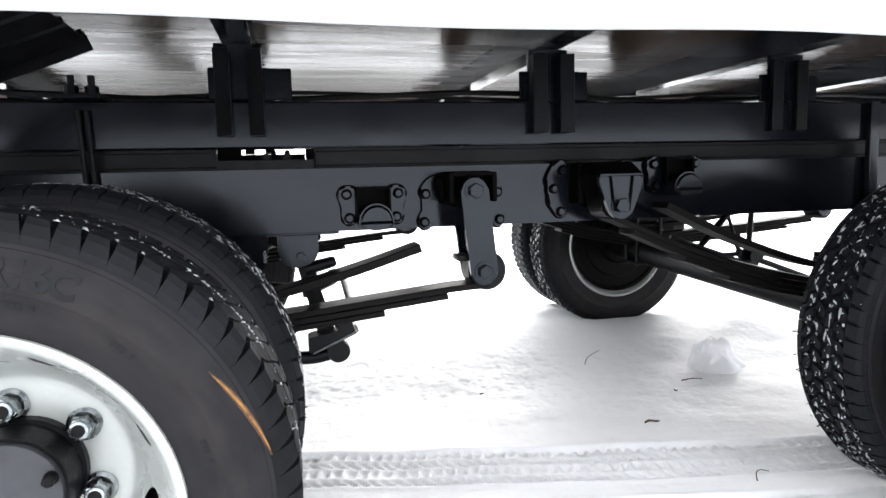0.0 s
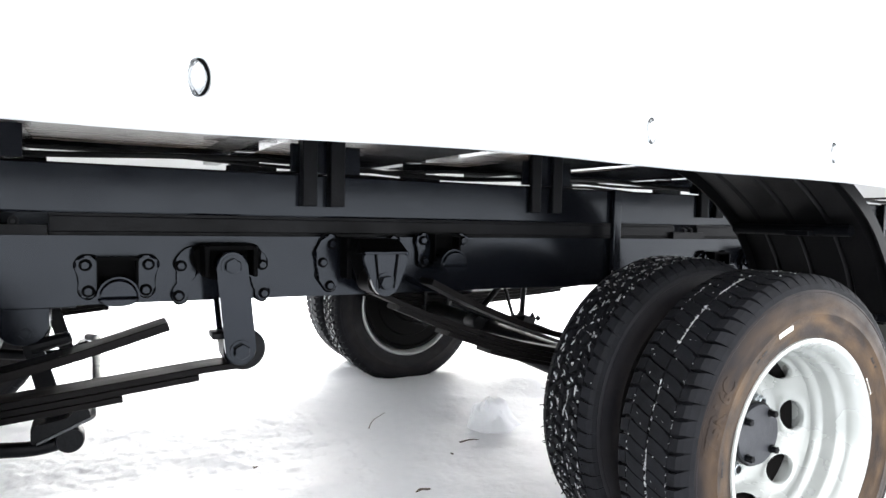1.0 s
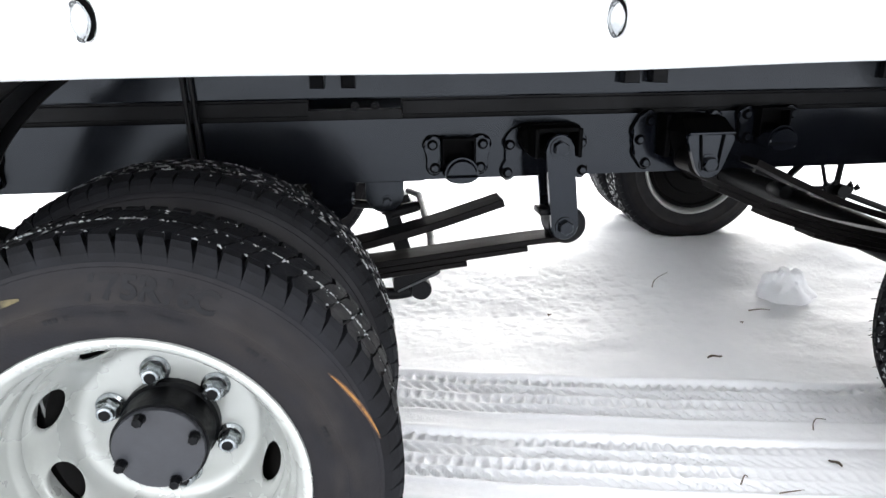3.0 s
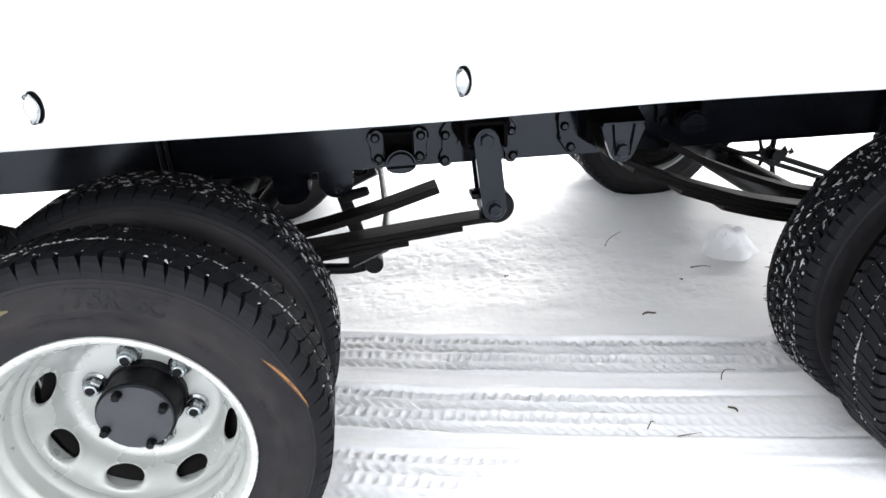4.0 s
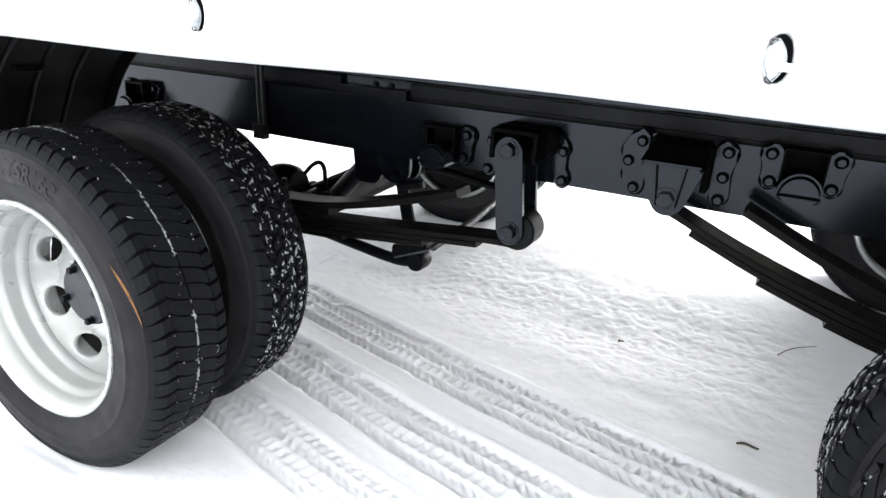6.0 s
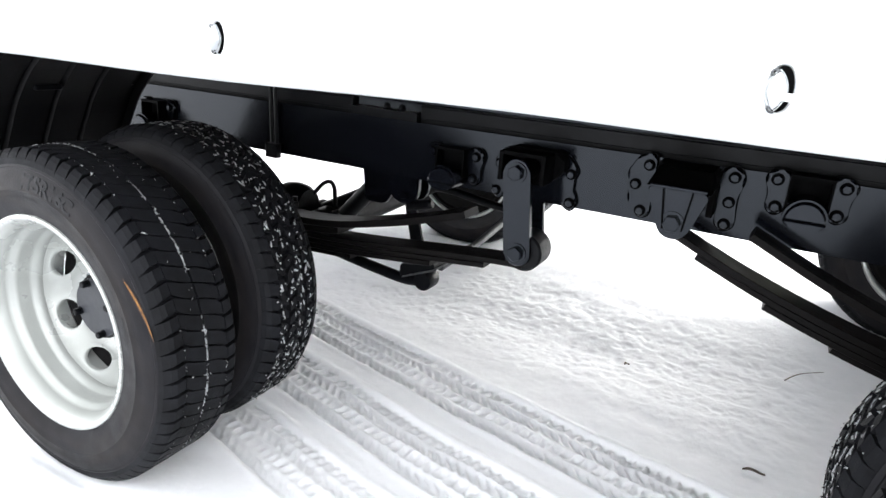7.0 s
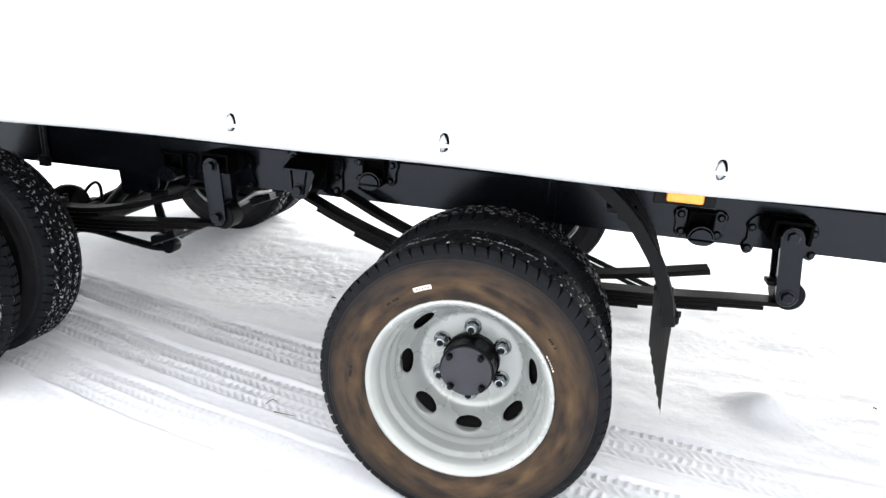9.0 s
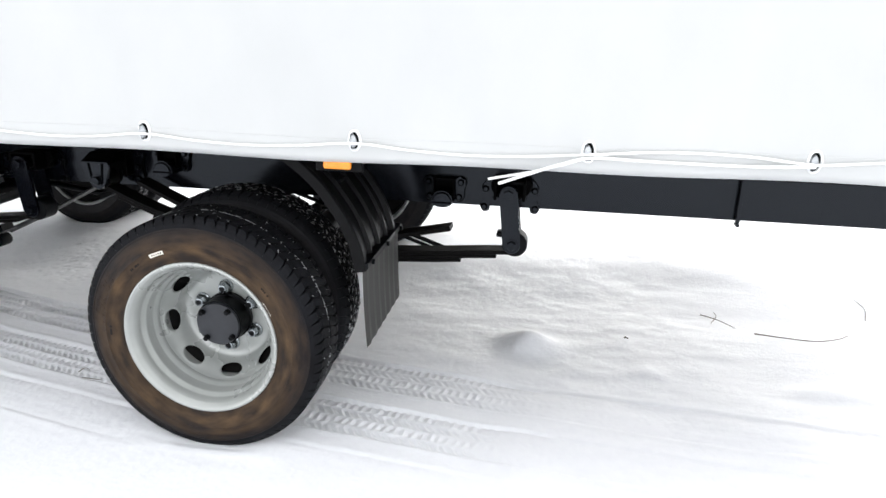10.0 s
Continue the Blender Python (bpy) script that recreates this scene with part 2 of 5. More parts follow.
def lathe(bm, profile, n=72, close=False, cx=0.0, cy=0.0, cz=0.0):
    """A profile of (radius, y) turned round the y axis."""
    rings = []
    for r, y in profile:
        if r < 1e-6:
            rings.append([bm.verts.new((cx, cy + y, cz))])
        else:
            rings.append([bm.verts.new((cx + r * math.cos(2 * math.pi * k / n), cy + y, cz + r * math.sin(2 * math.pi * k / n))) for k in range(n)])
    pairs = list(zip(rings, rings[1:])) + ([(rings[-1], rings[0])] if close else [])
    for a, b in pairs:
        for k in range(n):
            q = [a[k % len(a)], a[(k + 1) % len(a)], b[(k + 1) % len(b)], b[k % len(b)]]
            q = list(dict.fromkeys(q))
            if len(q) > 2:
                bm.faces.new(q)


def hexbolt(bm, x, y, z, r=0.012, h=0.009, turn=0.2, washer=True):
    """A bolt head that faces the near side (towards -y), its seat at y."""
    if washer:
        lathe(bm, [(0, -0.003), (r * 1.35, -0.003), (r * 1.35, 0.001)], 16, cx=x, cy=y, cz=z)
    ring = [(r * math.cos(turn + k * math.pi / 3), r * math.sin(turn + k * math.pi / 3)) for k in range(6)]
    prism(bm, [(x + a, z + b) for a, b in ring], y - 0.003 - h, y, 0.0015)


def catmull(pts, steps=8):
    """A smooth line through points."""
    p = [Vector(q) for q in pts]
    p = [p[0] * 2 - p[1]] + p + [p[-1] * 2 - p[-2]]
    out = []
    for i in range(1, len(p) - 2):
        for s in range(steps):
            t = s / steps
            a, b, c, d = p[i - 1], p[i], p[i + 1], p[i + 2]
            out.append(0.5 * (2 * b + (c - a) * t + (2 * a - 5 * b + 4 * c - d) * t * t + (3 * b - a - 3 * c + d) * t ** 3))
    return out + [p[-2]]


def strip(bm, line, y0, y1, th, bevel=0.0015):
    """A flat bar of thickness th that follows a line in x and z."""
    line = [Vector((a[0], a[1])) for a in line]
    top, bot = [], []
    for i, p in enumerate(line):
        d = (line[min(i + 1, len(line) - 1)] - line[max(i - 1, 0)]).normalized()
        nrm = Vector((-d.y, d.x)) * th / 2
        top.append(p + nrm)
        bot.append(p - nrm)
    rows = []
    for t, b in zip(top, bot):
        rows.append([bm.verts.new((q.x, y, q.y)) for q, y in ((t, y0 + bevel), (t, y1 - bevel), (t * 0.9 + b * 0.1, y1), (t * 0.1 + b * 0.9, y1), (b, y1 - bevel), (b, y0 + bevel), (t * 0.1 + b * 0.9, y0), (t * 0.9 + b * 0.1, y0))])
    for a, b in zip(rows, rows[1:]):
        for k in range(8):
            bm.faces.new((a[k], a[(k + 1) % 8], b[(k + 1) % 8], b[k]))
    bm.faces.new(rows[0])
    bm.faces.new(rows[-1][::-1])


def rounded(points, r, n=5):
    """A polygon with its corners rounded."""
    out, k = [], len(points)
    for i in range(k):
        a, p, b = (Vector(points[j % k]) for j in (i - 1, i, i + 1))
        u, v = (a - p), (b - p)
        s = min(r, u.length * 0.45, v.length * 0.45)
        q0, q1 = p + u.normalized() * s, p + v.normalized() * s
        for j in range(n):
            t = j / (n - 1)
            out.append(tuple(q0 * (1 - t) ** 2 + p * 2 * t * (1 - t) + q1 * t * t))
    return out


# fixed lines of the plan
AXLES = (-0.712, 0.980)
AXLE_Z, TYRE_R = 0.322, 0.346
FAR_Z = 0.398                 # the far wheels stand a little higher on the snow
MID = 2.410                   # the truck's centre line
WEB = 2.0                     # outer face of the near rail
X0, X1 = -2.5, 3.45           # ends of the built length

truck = tagged(new("cargo_truck"), "black truck chassis with twin rear axles standing on snow", "truck")


LEVEL = ("stake_bracket", "side_sill", "side_board", "fender", "side_marker")


def mirrored(ob):
    """The same part on the truck's far side."""
    c = ob.copy()
    scene.collection.objects.link(c)
    c.matrix_basis = Matrix.Translation((0, 2 * MID, 0.0 if ob.name.split(".")[0] in LEVEL else 0.045)) @ Matrix.Diagonal((1, -1, 1, 1)) @ ob.matrix_basis
    made = [c]
    for k in ob.children:
        if k.name.split(".")[0] in ("mud_flap", "clamp_strip"):
            continue
        kc = k.copy()
        scene.collection.objects.link(kc)
        kc.parent = c
        made.append(kc)
    return made


# ---- frame ----
def channel(z0, z1, y, depth, th):
    bm = bmesh.new()
    box(bm, X0, X1, y, y + th, z0, z1)
    box(bm, X0, X1, y + th, y + depth, z0, z0 + th)
    box(bm, X0, X1, y + th, y + depth, z1 - th, z1)
    bmesh.ops.remove_doubles(bm, verts=bm.verts, dist=1e-5)
    return bm


both_sides = []
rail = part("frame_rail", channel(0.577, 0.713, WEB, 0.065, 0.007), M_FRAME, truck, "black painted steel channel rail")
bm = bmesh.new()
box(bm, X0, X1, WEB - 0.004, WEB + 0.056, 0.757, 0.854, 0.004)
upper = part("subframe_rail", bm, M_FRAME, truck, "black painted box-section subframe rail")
both_sides += [rail, upper]
for a, b in ((X0, -0.52), (-0.318, 1.388), (1.494, X1)):
    bm = bmesh.new()
    box(bm, a, b, WEB + 0.020, WEB + 0.05, 0.7195, 0.7515, 0.002)
    box(bm, a, b, WEB + 0.024, WEB + 0.0495, 0.713, 0.757)
    both_sides.append(part("spacer_bar", bm, M_IRON, truck))
for a, w in ((-0.52, 0.2), (1.37, 0.14)):
    bm = bmesh.new()
    box(bm, a, a + w, WEB + 0.006, WEB + 0.05, 0.713, 0.733)
    seat = part("spacer_seat", bm, M_IRON, truck)
    both_sides.append(seat)
    for x in (a + 0.5 * w, a + 0.72 * w):
        bm = bmesh.new()
        hexbolt(bm, x, WEB + 0.03, 0.739, 0.007, 0.006)
        part("bolt", bm, M_IRON, seat)


def strap_plate(x, w=0.014):
    bm = bmesh.new()
    box(bm, x - w, x + w, WEB - 0.022, WEB - 0.0045, 0.572, 0.856, 0.003)
    lathe(bm, [(0, -0.011), (w, -0.011), (w, 0.011), (0, 0.011)], 14, cx=x, cy=WEB - 0.012, cz=0.566)
    return part("tie_strap", bm, M_FRAME, truck)


for x, w in ((-1.75, 0.014), (1.108, 0.014), (2.515, 0.007)):
    both_sides.append(strap_plate(x, w))
bm = bmesh.new()
tube(bm, [(-0.768, WEB - 0.012, 0.835), (-0.760, WEB - 0.012, 0.60)], 0.0055, 10)
tube(bm, [(-0.752, WEB - 0.012, 0.835), (-0.744, WEB - 0.012, 0.60)], 0.0055, 10)
box(bm, -0.80, -0.72, WEB - 0.03, WEB + 0.06, 0.856, 0.866, 0.002)
for x in (-0.782, -0.745):
    tube(bm, [(x, WEB + 0.01, 0.866), (x, WEB + 0.01, 0.905)], 0.007, 10)
    tube(bm, [(x, WEB + 0.01, 0.866), (x, WEB + 0.01, 0.884)], 0.013, 6)
box(bm, -0.775, -0.735, WEB - 0.026, WEB - 0.0045, 0.566, 0.605, 0.003)
both_sides.append(part("u_bolt", bm, M_IRON, truck, "threaded clamp bolt over both rails"))

# cargo bed: cross beams, brackets on the subframe, plywood floor
BEAMS = [-1.819, -1.142, -0.465, 0.212, 0.850, 1.512, 2.19, 2.87]
FLOOR_Z = 1.035


def stake_bracket(x):
    bm = bmesh.new()
    box(bm, x - 0.046, x + 0.048, WEB - 0.0045, WEB + 0.011, 0.857, 0.97, 0.002)
    ob = part("stake_bracket", bm, M_FRAME, truck, "welded angle bracket that holds a cross beam")
    # the rear brackets have slimmer legs
    legs, w, d = ((-0.046, 0.018), 0.030, 0.034) if x < 0.5 else ((-0.050, 0.021), 0.025, 0.020)
    for a in legs:
        bm = bmesh.new()
        prism(bm, [(x + a, 0.782), (x + a + w, 0.782), (x + a + w, 0.955), (x + a, 0.955)], WEB - d, WEB - 0.0045, 0.002)
        bmesh.ops.translate(bm, verts=[v for v in bm.verts if v.co.y < WEB - 0.6 * d and v.co.x > x + a + 0.5 * w], vec=(0, -0.35 * d, 0))
        part("leg", bm, M_IRON, ob)
    bm = bmesh.new()
    box(bm, x - 0.062, x + 0.106, WEB + 0.012, WEB + 0.02, 0.858, 0.924, 0.002)
    part("plate", bm, M_FRAME, ob)
    return ob


def cross_beam(x):
    bm = bmesh.new()
    y0, y1 = 1.30, 2 * MID - 1.30
    prism(bm, [(x - 0.030, 0.972), (x + 0.030, 0.972), (x + 0.030, 0.978), (x - 0.024, 0.978), (x - 0.024, FLOOR_Z - 0.006), (x + 0.030, FLOOR_Z - 0.006), (x + 0.030, FLOOR_Z), (x - 0.030, FLOOR_Z)], y0, y1)
    return part("cross_beam", bm, M_FRAME, truck, "black steel channel under the cargo floor")


for x in BEAMS:
    both_sides.append(stake_bracket(x))
    cross_beam(x)
for a, b in zip([X0] + BEAMS[1::2], BEAMS[1::2] + [X1]):
    bm = bmesh.new()
    box(bm, a + 0.0015, b - 0.0015, 1.276, 2 * MID - 1.276, FLOOR_Z + 0.001, FLOOR_Z + 0.022)
    part("floor_panel", bm, M_PLY, truck, "glossy brown film-faced plywood cargo floor")
# unseen sill, added to block light behind the sheet
bm = bmesh.new()
box(bm, X0, X1, 1.275, 1.298, 1.0, 1.10, 0.003)
both_sides.append(part("side_sill", bm, M_FRAME, truck))
# unseen low body walls, added behind the sheet to close the bed
bm = bmesh.new()
box(bm, X0, X1, 1.278, 1.295, 1.101, 1.60)
both_sides.append(part("side_board", bm, M_PLY, truck))
# cables and an air pipe along the subframe
for k, (y, z, r) in enumerate(((2.16, 0.885, 0.007), (2.22, 0.892, 0.005), (2.75, 0.90, 0.006))):
    bm = bmesh.new()
    pts = [(X0 + i * 0.2, y + 0.012 * math.sin(i * 1.7 + k), z + 0.010 * math.sin(i * 1.1 + 2 * k)) for i in range(int((X1 - X0) / 0.2) + 1)]
    tube(bm, catmull(pts, 3), r, 8)
    part("cable", bm, M_PLASTIC, truck, smooth=True)
# cross members between the rails
for x, z0, z1 in ((-1.45, 0.60, 0.70), (-0.42, 0.60, 0.71), (0.42, 0.59, 0.70), (1.85, 0.60, 0.70), (3.1, 0.60, 0.70)):
    bm = bmesh.new()
    box(bm, x - 0.05, x + 0.05, WEB + 0.0075, 2 * MID - WEB - 0.0075, z0 + 0.02, z1 - 0.02, 0.004)
    part("cross_member", bm, M_FRAME, truck)


# ---- brackets on the near rail ----
def ear(outline, bolts, y=WEB, th=0.013, parent=None):
    """A bolted lug of a bracket; a wider black plate behind it paints its contact shadow."""
    line = rounded(outline, 0.016)
    bm = bmesh.new()
    prism(bm, line, y - th, y - 0.0005, 0.004)
    ob = part("ear_plate", bm, M_FRAME, parent)
    mx, mz = sum(p[0] for p in line) / len(line), sum(p[1] for p in line) / len(line)
    wide = []
    for x, z in line:
        d = math.hypot(x - mx, z - mz)
        wide.append((mx + (x - mx) * (1 + 0.0028 / d), mz + (z - mz) * (1 + 0.0028 / d)))
    # black border that draws the lug's contact shadow on the rail
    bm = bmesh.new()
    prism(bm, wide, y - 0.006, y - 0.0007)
    part("seam", bm, M_SHADE_BLACK, parent)
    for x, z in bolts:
        # black washer paints the ring of shade round the bolt head
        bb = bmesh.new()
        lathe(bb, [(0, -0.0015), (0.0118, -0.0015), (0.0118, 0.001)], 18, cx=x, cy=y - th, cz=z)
        part("washer", bb, M_SHADE_BLACK, parent)
        bb = bmesh.new()
        hexbolt(bb, x, y - th, z, 0.0088, 0.0065, turn=random.random(), washer=False)
        part("bolt", bb, M_FRAME, parent)
    return ob


def bump_stop(cx, dz):
    """A rubber buffer in a pressed bracket with two bolted ears."""
    bm = bmesh.new()
    # a pressed pocket: back, two cheeks and a top, open to the front
    box(bm, cx - 0.036, cx + 0.036, WEB - 0.006, WEB - 0.0005, 0.598 + dz, 0.672 + dz, 0.002)
    for sx in (-1, 1):
        prism(bm, [(cx + sx * 0.0325, 0.672 + dz), (cx + sx * 0.0365, 0.672 + dz), (cx + sx * 0.0365, 0.598 + dz), (cx + sx * 0.0325, 0.598 + dz)][::sx], WEB - 0.040, WEB - 0.006)
    box(bm, cx - 0.0325, cx + 0.0325, WEB - 0.040, WEB - 0.006, 0.666 + dz, 0.672 + dz)
    # the shade inside the pocket is put into its colour
    ob = part("bump_stop", bm, M_SHADE_BLACK, truck, "black bump stop bracket bolted to the rail")
    n = 18
    hood = [(0.0375 * math.cos(q), 0.040 * math.sin(q)) for q in np.linspace(0, math.pi, n)] + [(0.0340 * math.cos(q), 0.0365 * math.sin(q)) for q in np.linspace(math.pi, 0, n)]
    bm = bmesh.new()
    prism(bm, [(cx + u, 0.597 + dz + v) for u, v in hood], WEB - 0.074, WEB - 0.008)
    part("hood", bm, M_FRAME, ob, "thin steel hood over the buffer")
    bm = bmesh.new()
    arch = [(0.0335 * math.cos(q), 0.0340 * math.sin(q)) for q in np.linspace(0, math.pi, 15)]
    prism(bm, [(cx + u, 0.5975 + dz + v) for u, v in arch], WEB - 0.080, WEB - 0.012, 0.003)
    part("buffer", bm, M_FRAME, ob, "dark rounded buffer with a flat face")
    bm = bmesh.new()
    skirt = [(0.0355 * math.cos(q), 0.0155 * math.sin(q)) for q in np.linspace(math.pi, 2 * math.pi, 15)]
    prism(bm, [(cx + u, 0.5962 + dz + v) for u, v in skirt], WEB - 0.079, WEB - 0.012, 0.003)
    part("buffer_skirt", bm, M_FRAME, ob)
    for s in (-1, 1):
        o = [(cx + s * 0.034, 0.674 + dz), (cx + s * 0.066, 0.674 + dz), (cx + s * 0.078, 0.655 + dz), (cx + s * 0.066, 0.630 + dz), (cx + s * 0.070, 0.600 + dz), (cx + s * 0.052, 0.586 + dz), (cx + s * 0.034, 0.600 + dz)]
        if s < 0:
            o = o[::-1]
        ear(o, [(cx + s * 0.056, 0.656 + dz), (cx + s * 0.051, 0.605 + dz)], parent=ob)
    return ob


def shackle_hanger(cx, dz=0.0):
    """The hanger block, its ears and the pair of shackle plates that hold the spring's end."""
    bm = bmesh.new()
    prism(bm, rounded([(cx - 0.058, 0.700 + dz), (cx + 0.070, 0.700 + dz), (cx + 0.078, 0.66 + dz), (cx + 0.034, 0.622 + dz), (cx - 0.034, 0.622 + dz), (cx - 0.068, 0.66 + dz)], 0.02), WEB - 0.045, WEB - 0.0005, 0.006)
    # open yoke: two cheeks, a roof and the boss that the upper bolt runs through
    box(bm, cx - 0.050, cx - 0.040, WEB - 0.106, WEB - 0.044, 0.634 + dz, 0.697 + dz, 0.003)
    box(bm, cx + 0.044, cx + 0.054, WEB - 0.106, WEB - 0.044, 0.634 + dz, 0.697 + dz, 0.003)
    box(bm, cx - 0.040, cx + 0.044, WEB - 0.104, WEB - 0.044, 0.689 + dz, 0.697 + dz)
    lathe(bm, [(0, -0.0), (0.024, 0.0), (0.024, 0.064), (0, 0.064)], 22, cx=cx, cy=WEB - 0.109, cz=0.658 + dz)
    # yoke coloured black for the shade between its cheeks
    ob = part("spring_hanger", bm, M_SHADE_BLACK, truck, "cast black shackle hanger bolted to the rail")
    for s, top in ((-1, 0.694), (1, 0.694)):
        o = [(cx + s * 0.052, top + dz), (cx + s * 0.078, 0.686 + dz), (cx + s * 0.100, 0.655 + dz), (cx + s * 0.082, 0.628 + dz), (cx + s * 0.104, 0.594 + dz), (cx + s * 0.090, 0.570 + dz), (cx + s * 0.068, 0.578 + dz), (cx + s * 0.070, 0.612 + dz), (cx + s * 0.045, 0.640 + dz)]
        if s < 0:
            o = o[::-1]
        ear(o, [(cx + s * 0.083, 0.652 + dz), (cx + s * 0.087, 0.590 + dz)], parent=ob)
    tx, tz, bx, bz = cx, 0.658 + dz, cx + 0.018, 0.487 + dz
    ang = math.atan2(bz - tz, bx - tx)
    outline = []
    for k in range(13):
        a = ang + math.pi / 2 + math.pi * k / 12
        outline.append((tx + 0.030 * math.cos(a), tz + 0.030 * math.sin(a)))
    for k in range(13):
        a = ang - math.pi / 2 + math.pi * k / 12
        outline.append((bx + 0.030 * math.cos(a), bz + 0.030 * math.sin(a)))
    sh = None
    for y in (WEB - 0.122, WEB - 0.040):
        bm = bmesh.new()
        prism(bm, outline, y, y + 0.011, 0.003)
        pl = part("shackle", bm, M_FRAME, truck, "flat black steel spring shackle plate")
        both_sides.append(pl)
        if sh is None:
            sh = pl
    for x, z in ((tx, tz), (bx, bz)):
        bm = bmesh.new()
        hexbolt(bm, x, WEB - 0.122, z, 0.0165, 0.011, turn=0.5)
        tube(bm, [(x, WEB - 0.111, z), (x, WEB - 0.02, z)], 0.011, 12)
        part("shackle_bolt", bm, M_FRAME, sh)
    bm = bmesh.new()
    lathe(bm, [(0.013, -0.034), (0.038, -0.034), (0.042, -0.030), (0.042, 0.030), (0.038, 0.034), (0.013, 0.034)], 30, cx=bx + 0.010, cy=WEB - 0.076, cz=bz)
    box(bm, bx - 0.052, bx - 0.028, WEB - 0.105, WEB - 0.05, bz + 0.022, bz + 0.036, 0.003)
    both_sides.append(part("bushing", bm, M_IRON, truck, smooth=True))
    return ob


def fixed_hanger(cx):
    """The cast bracket that holds the front eye of the rear spring."""
    y = WEB - 0.142
    bm = bmesh.new()
    face = rounded([(cx - 0.056, 0.682), (cx + 0.058, 0.680), (cx + 0.030, 0.604), (cx + 0.016, 0.588), (cx - 0.012, 0.588), (cx - 0.026, 0.604)], 0.014)
    prism(bm, face, WEB - 0.055, WEB - 0.043, 0.002)
    top = [(cx - 0.056, 0.682), (cx + 0.058, 0.680), (cx + 0.050, 0.712), (cx - 0.046, 0.712)]
    lo = [bm.verts.new((x, yy, z)) for (x, z), yy in zip(top, (y, y, y + 0.045, y + 0.045))]
    hi = [bm.verts.new((x, WEB - 0.0005, z)) for x, z in top]
    bm.faces.new(lo)
    for i in range(4):
        j = (i + 1) % 4
        bm.faces.new((lo[i], hi[i], hi[j], lo[j]))
    box(bm, cx - 0.056, cx - 0.043, WEB - 0.05, WEB - 0.0005, 0.619, 0.714, 0.002)
    box(bm, cx + 0.045, cx + 0.058, WEB - 0.05, WEB - 0.0005, 0.619, 0.706, 0.002)
    # body coloured black for the shade in its recess
    ob = part("spring_hanger", bm, M_SHADE_BLACK, truck, "cast black spring eye bracket with ribs")
    bm = bmesh.new()
    prism(bm, face, y, y + 0.012, 0.002)
    box(bm, cx - 0.050, cx + 0.052, y - 0.005, y + 0.030, 0.680, 0.687, 0.002)
    cheek = part("cheek", bm, M_FRAME, ob, "ribbed tapering cheek of the bracket")
    # ribs coloured in the same shade black as the recesses
    for a in (-0.026, 0.026):
        bm = bmesh.new()
        prism(bm, [(cx + a, 0.680), (cx + a + 0.0030, 0.680), (cx + a * 0.66 + 0.003, 0.606), (cx + a * 0.66, 0.606)], y - 0.005, y - 0.0002)
        part("rib", bm, M_SHADE_BLACK, cheek)
    bm = bmesh.new()
    hexbolt(bm, cx, y, 0.618, 0.0165, 0.011, turn=0.1)
    tube(bm, [(cx, y + 0.01, 0.618), (cx, WEB - 0.03, 0.618)], 0.012, 12)
    part("bolt", bm, M_FRAME, ob)
    ear([(cx - 0.066, 0.722), (cx - 0.066, 0.592), (cx - 0.088, 0.585), (cx - 0.116, 0.625), (cx - 0.108, 0.650), (cx - 0.122, 0.672), (cx - 0.098, 0.718)], [(cx - 0.079, 0.697), (cx - 0.101, 0.655), (cx - 0.084, 0.602)], parent=ob)
    ear([(cx + 0.060, 0.716), (cx + 0.092, 0.716), (cx + 0.104, 0.690), (cx + 0.092, 0.66), (cx + 0.098, 0.60), (cx + 0.078, 0.588), (cx + 0.060, 0.60)], [(cx + 0.082, 0.697), (cx + 0.080, 0.648), (cx + 0.079, 0.604)], parent=ob)
    return ob


for ob in (bump_stop(-1.215, 0.0), bump_stop(-0.200, 0.0), bump_stop(0.532, 0.050), bump_stop(1.546, 0.0), shackle_hanger(0.0), shackle_hanger(1.772, -0.012), fixed_hanger(0.321)):
    both_sides.append(ob)


# ---- leaf springs ----
def leaf_spring(lines, y0=WEB - 0.111, y1=WEB - 0.041, eye=None):
    main = None
    for k, (line, th) in enumerate(lines):
        bm = bmesh.new()
        strip(bm, catmull([(x, z, 0) for x, z in line], 6), y0 + 0.001 * (k % 2), y1 - 0.001 * (k % 2), th)
        if k == 0:
            if eye:
                ex, ez = eye
                lathe(bm, [(0.014, y0), (0.030, y0), (0.030, y1), (0.014, y1)], 26, cx=ex, cz=ez)
            main = part("leaf_spring", bm, M_SPRING, truck, "dark stacked steel leaf spring")
        else:
            part("leaf", bm, M_SPRING, main)
    return main


def below(line, d, x0, x1):
    """A shorter leaf that lies d under a line, between x0 and x1."""
    fine = [(v.x, v.y) for v in catmull([(x, z, 0) for x, z in line], 6)]
    xs, zs = [p[0] for p in fine], [p[1] for p in fine]
    return [(x, float(np.interp(x, xs, zs)) - d) for x in np.linspace(x0, x1, 12)]


A_MAIN = [(-1.44, 0.520), (-1.2, 0.458), (-0.95, 0.418), (-0.712, 0.404), (-0.55, 0.408), (-0.40, 0.417), (-0.20, 0.437), (-0.05, 0.452), (0.030, 0.456)]
A_HELP = [(-1.28, 0.560), (-1.05, 0.480), (-0.85, 0.445), (-0.712, 0.437), (-0.58, 0.441), (-0.45, 0.455), (-0.28, 0.494), (-0.115, 0.543)]
B_MAIN = [(0.318, 0.592), (0.45, 0.534), (0.60, 0.480), (0.75, 0.438), (0.90, 0.408), (0.98, 0.402), (1.10, 0.402), (1.30, 0.414), (1.50, 0.425), (1.65, 0.437), (1.80, 0.447)]
